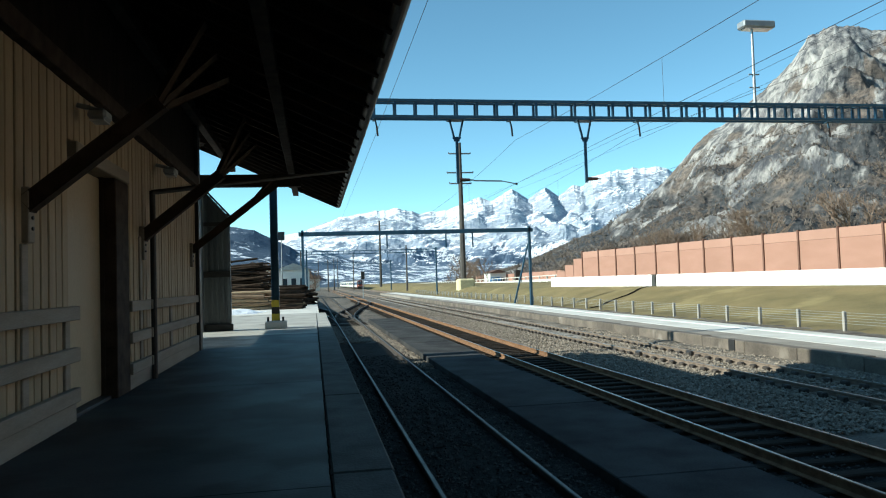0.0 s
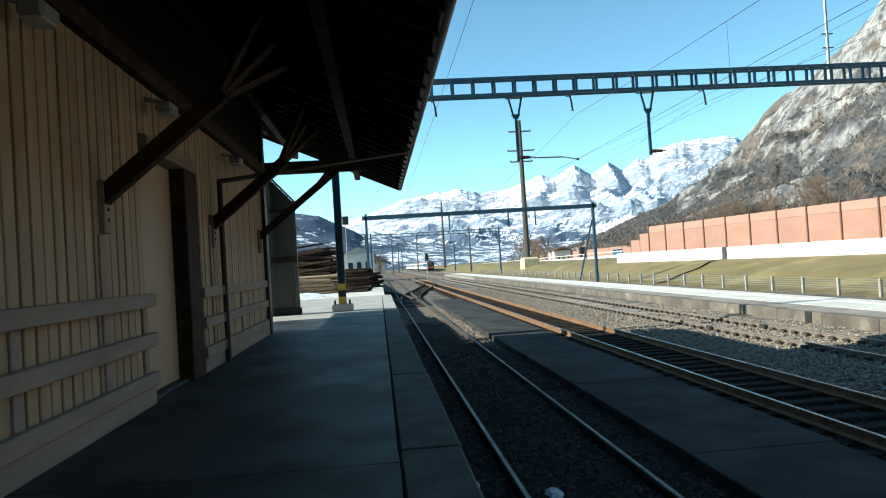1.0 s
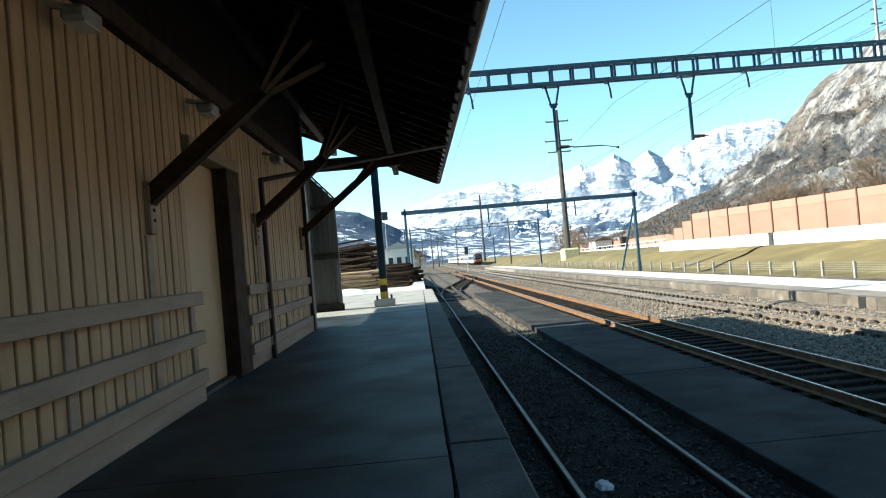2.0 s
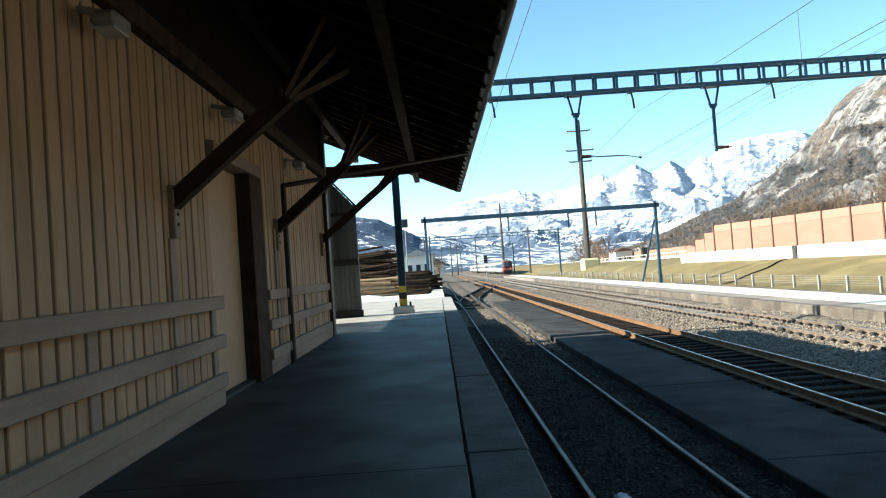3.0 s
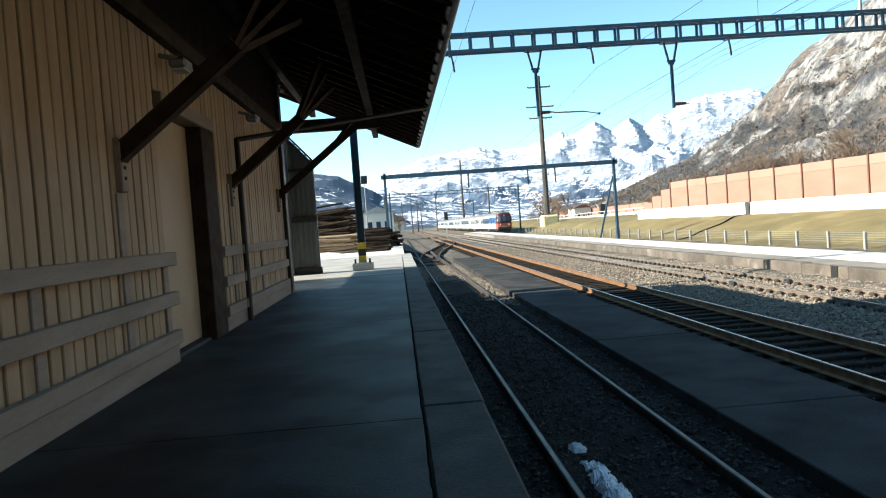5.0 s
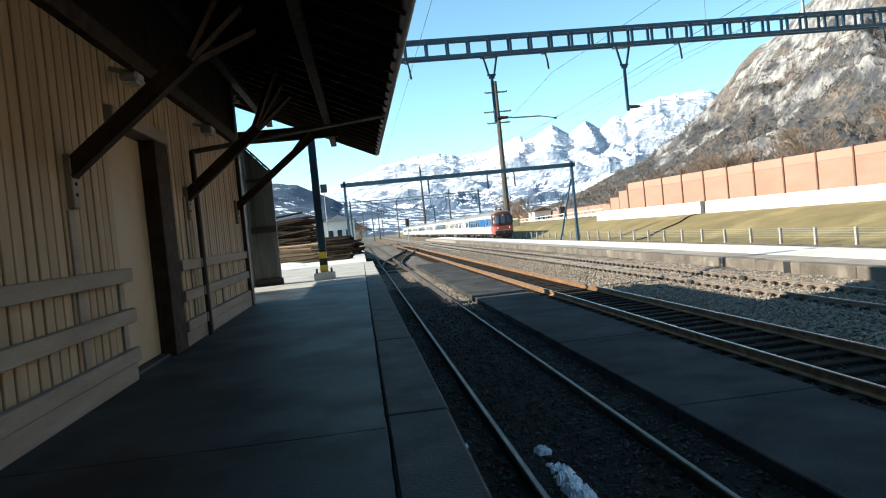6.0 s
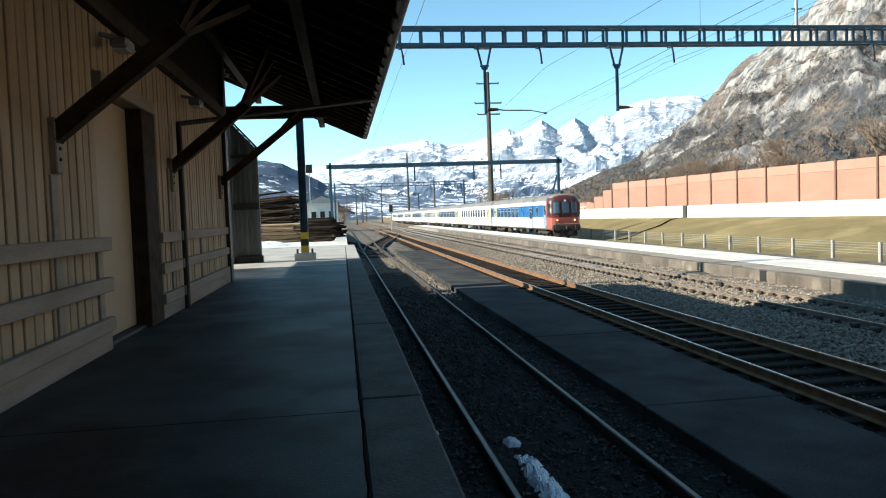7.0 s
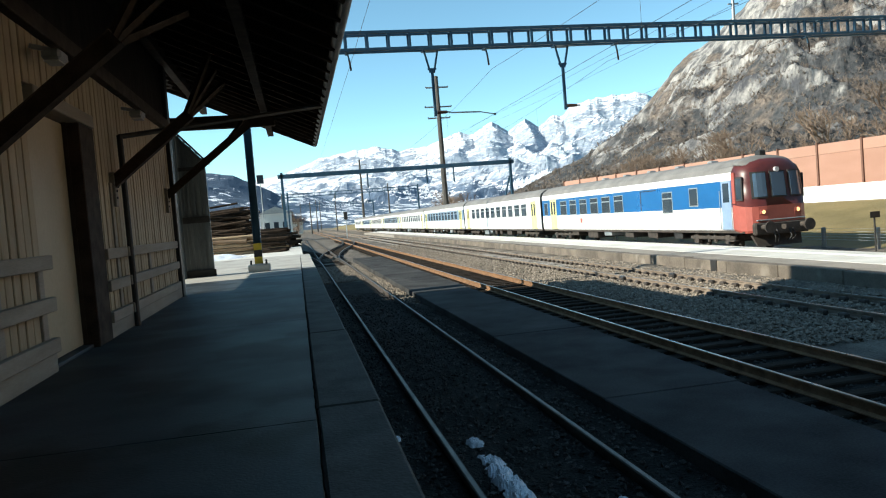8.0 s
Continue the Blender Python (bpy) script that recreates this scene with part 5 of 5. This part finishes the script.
        window(car, s, 24.1, 2.36, 0.75, 0.9)
        part("emblem", box(BM(), (s * 1.42 - 0.012, 17.4, 1.35), (s * 1.42 + 0.012, 17.75, 1.65)), CAR_RED, car)
    part("coupling", beam(BM(), (0, -0.35, 0.98), (0, 0.3, 1.02), 0.12, 0.18), UNDER, car)
    part("buffer_beam", box(BM(), (-1.22, -0.06, 0.70), (1.22, 0.20, 1.20), 0.06), UNDER, car)
    part("snow_plough", loft(BM(), [[(-1.0, 0.15, 0.24), (1.0, 0.15, 0.24), (1.1, 0.35, 0.70), (-1.1, 0.35, 0.70)], [(-1.0, 0.25, 0.24), (1.0, 0.25, 0.24), (1.1, 0.5, 0.70), (-1.1, 0.5, 0.70)]]), UNDER, car)
    part("top_light", tube(BM(), (0, 0.10, 3.30), (0, 0.3, 3.30), 0.10, n=12), LENS_WHITE, cab)
    part("roof_horn", box(BM(), (-0.16, 0.95, 3.9), (0.16, 1.3, 4.16), 0.04), METAL_DARK, car)
    for y in (4.5, 7.5, 10.5, 13.5, 16.5):
        part("roof_vent", box(BM(), (-0.2, y, 3.9), (0.2, y + 0.35, 4.02), 0.04), GALV, car)
    bogie(car, 3.2)
    bogie(car, 21.6)
    gear(car, 5.6, 19.2, 3)
    return car


def coach(tone, seed):
    car = thing("passenger_coach", "white railway coach with a dark window band and pale yellow doors", "railway car", "train")
    P = side_profile()
    L = 24.9
    part("lower_panel", band(BM(), P[0:3], 0, L), CAR_WHITE, car, "white lower body side")
    part("window_band", band(BM(), P[2:4], 0, L), tone, car, "window band")
    part("cantrail", band(BM(), P[3:5], 0, L), CAR_WHITE, car)
    part("roof", band(BM(), P[4:], 0, L), CAR_ROOF, car, "dusty grey roof")
    for y in (0.04, L - 0.04):
        end_wall(car, y, RUBBER)
    floor_and_ends(car, 0, L)
    for s in (-1, 1):
        for k in range(10):
            window(car, s, 4.0 + k * 1.88, 2.42, 1.35, 0.98, True)
        for y in (1.6, L - 1.6):
            d = part("door", box(BM(), (s * 1.42 - 0.02, y - 0.65, 0.96), (s * 1.42 + 0.025, y + 0.65, 3.05), 0.01), CAR_YELLOW, car, "pale yellow passenger door")
            for q in (-0.28, 0.28):
                part("pane", box(BM(), (s * 1.43 - 0.02, y + q - 0.16, 1.95), (s * 1.43 + 0.02, y + q + 0.16, 2.85), 0.01), PANE, d)
    part("gangway", box(BM(), (-0.75, -0.45, 0.95), (0.75, 0.0, 3.2), 0.08), RUBBER, car)
    bogie(car, 3.2)
    bogie(car, L - 3.2)
    gear(car, 5.6, L - 5.8, seed)
    return car


CARS = [driving_car(), coach(CAR_WHITE, 5)]
first_coach = CARS[1]
blue_band = coach(CAR_GREY, 9)
CARS.append(blue_band)
for k in range(5):
    CARS.append(copy_thing((first_coach, blue_band)[k % 2], pose(0, 0, 0)))
TRACK_X, SPEED, FRONT_END = 19.05, 35.0, 25.6


def road_car():
    car = thing("blue_car", "small blue car driving on the raised road", "car")
    prof = [(-2.0, 0.35), (-2.05, 0.75), (-1.15, 0.95), (-0.55, 1.42), (0.95, 1.45), (1.75, 0.98), (2.05, 0.85), (2.05, 0.35)]
    part("body", loft(BM(), [[(x, y, z) for y, z in prof] for x in (-0.85, 0.85)]), CAR_BLUE, car)
    part("windscreen", loft(BM(), [[(x, y, z) for y, z in ((-1.08, 1.0), (-0.6, 1.38), (-0.62, 1.39), (-1.10, 1.01))] for x in (-0.75, 0.75)]), PANE, car)
    for s in (-1, 1):
        part("side_window", box(BM(), (s * 0.855 - 0.01, -0.5, 1.0), (s * 0.855 + 0.01, 1.0, 1.36), 0.005), PANE, car)
        part("headlight", box(BM(), (s * 0.6 - 0.15, -2.07, 0.62), (s * 0.6 + 0.15, -2.02, 0.75), 0.01), LENS_WHITE, car)
        for y in (-1.3, 1.3):
            part("wheel", tube(BM(), (s * 0.72, y, 0.32), (s * 0.9, y, 0.32), 0.32, 0.32, 16), RUBBER, car)
    return car


ROAD_CAR = road_car()
CAR_Y, CAR_SPEED = 163.0, 42.0


def motions():
    rows = []
    for k in range(17):
        y = CAR_Y - CAR_SPEED * (k * 0.5)
        rows.append((k * 0.5, pose(41.0, y, 0.73 - 0.0066 * max(0, y - 98))))
    walk(ROAD_CAR, rows)
    for i, car in enumerate(CARS):
        rows = []
        for k in range(17):
            t = k * 0.5
            rows.append((t, pose(TRACK_X, FRONT_END + SPEED * (8.0 - t) + i * 25.4, RAIL)))
        walk(car, rows)


# ---- loose ballast stones ----
def stones(name, areas, size, material, label, seed):
    """Angular stones strewn over rectangles of the bed: x0, x1, y0, y1, height, stones per square metre."""
    r = np.random.RandomState(seed)
    octa = np.array([(1, 0, 0), (-1, 0, 0), (0, 1, 0), (0, -1, 0), (0, 0, 1), (0, 0, -1)], float)
    tri = np.array([(0, 2, 4), (2, 1, 4), (1, 3, 4), (3, 0, 4), (2, 0, 5), (1, 2, 5), (3, 1, 5), (0, 3, 5)])
    allv, allf, base = [], [], 0
    for x0, x1, y0, y1, z, dens in areas:
        n = int((x1 - x0) * (y1 - y0) * dens)
        c = np.stack([r.uniform(x0, x1, n), r.uniform(y0, y1, n), z + r.uniform(-0.02, 0.03, n)], 1)
        s = size * r.uniform(0.55, 1.3, (n, 1, 3))
        v = octa[None] * s * r.uniform(0.75, 1.25, (n, 6, 3)) + r.normal(0, size * 0.12, (n, 6, 3))
        a = r.uniform(0, math.tau, n)
        ca, sa = np.cos(a)[:, None], np.sin(a)[:, None]
        v = np.stack([v[..., 0] * ca - v[..., 1] * sa, v[..., 0] * sa + v[..., 1] * ca, v[..., 2] * 0.8], 2) + c[:, None]
        allv.append(v.reshape(-1, 3))
        allf.append((tri[None] + (base + np.arange(n) * 6)[:, None, None]).reshape(-1, 3))
        base += n * 6
    me = bpy.data.meshes.new(name)
    me.from_pydata(np.concatenate(allv).tolist(), [], np.concatenate(allf).tolist())
    me.materials.append(material)
    return tagged(new(name, me), label, "stones", kind="stuff")


stones("ballast_stones", [(8.0, 10.4, 10, 26, -1.33, 230), (8.0, 10.4, 26, 45, -1.33, 110), (10.7, 11.95, 10, 30, -1.33, 160), (12.2, 12.95, 10, 34, -1.17, 220),
                          (8.0, 12.6, 45, 75, -1.33, 40), (0.5, 3.5, 33, 46, -1.31, 110), (2.95, 3.55, 22, 33, -1.31, 150)], 0.042, STONE, "grey-brown crushed ballast stones strewn between the tracks", 3)
# dark copies of the ballast stones where shade covers siding and loop
stones("oily_stones", [(0.5, 1.28, 2, 16, -1.29, 200), (1.48, 2.8, 2, 16, -1.29, 200), (2.95, 3.55, 2, 20, -1.29, 200), (0.5, 3.25, 16, 26, -1.29, 100), (5.1, 6.05, 5, 30, -1.38, 110), (6.3, 7.6, 5, 30, -1.41, 90)], 0.030, SHADED_STONE, "shade-dark stones in the siding bed", 5)


motions()
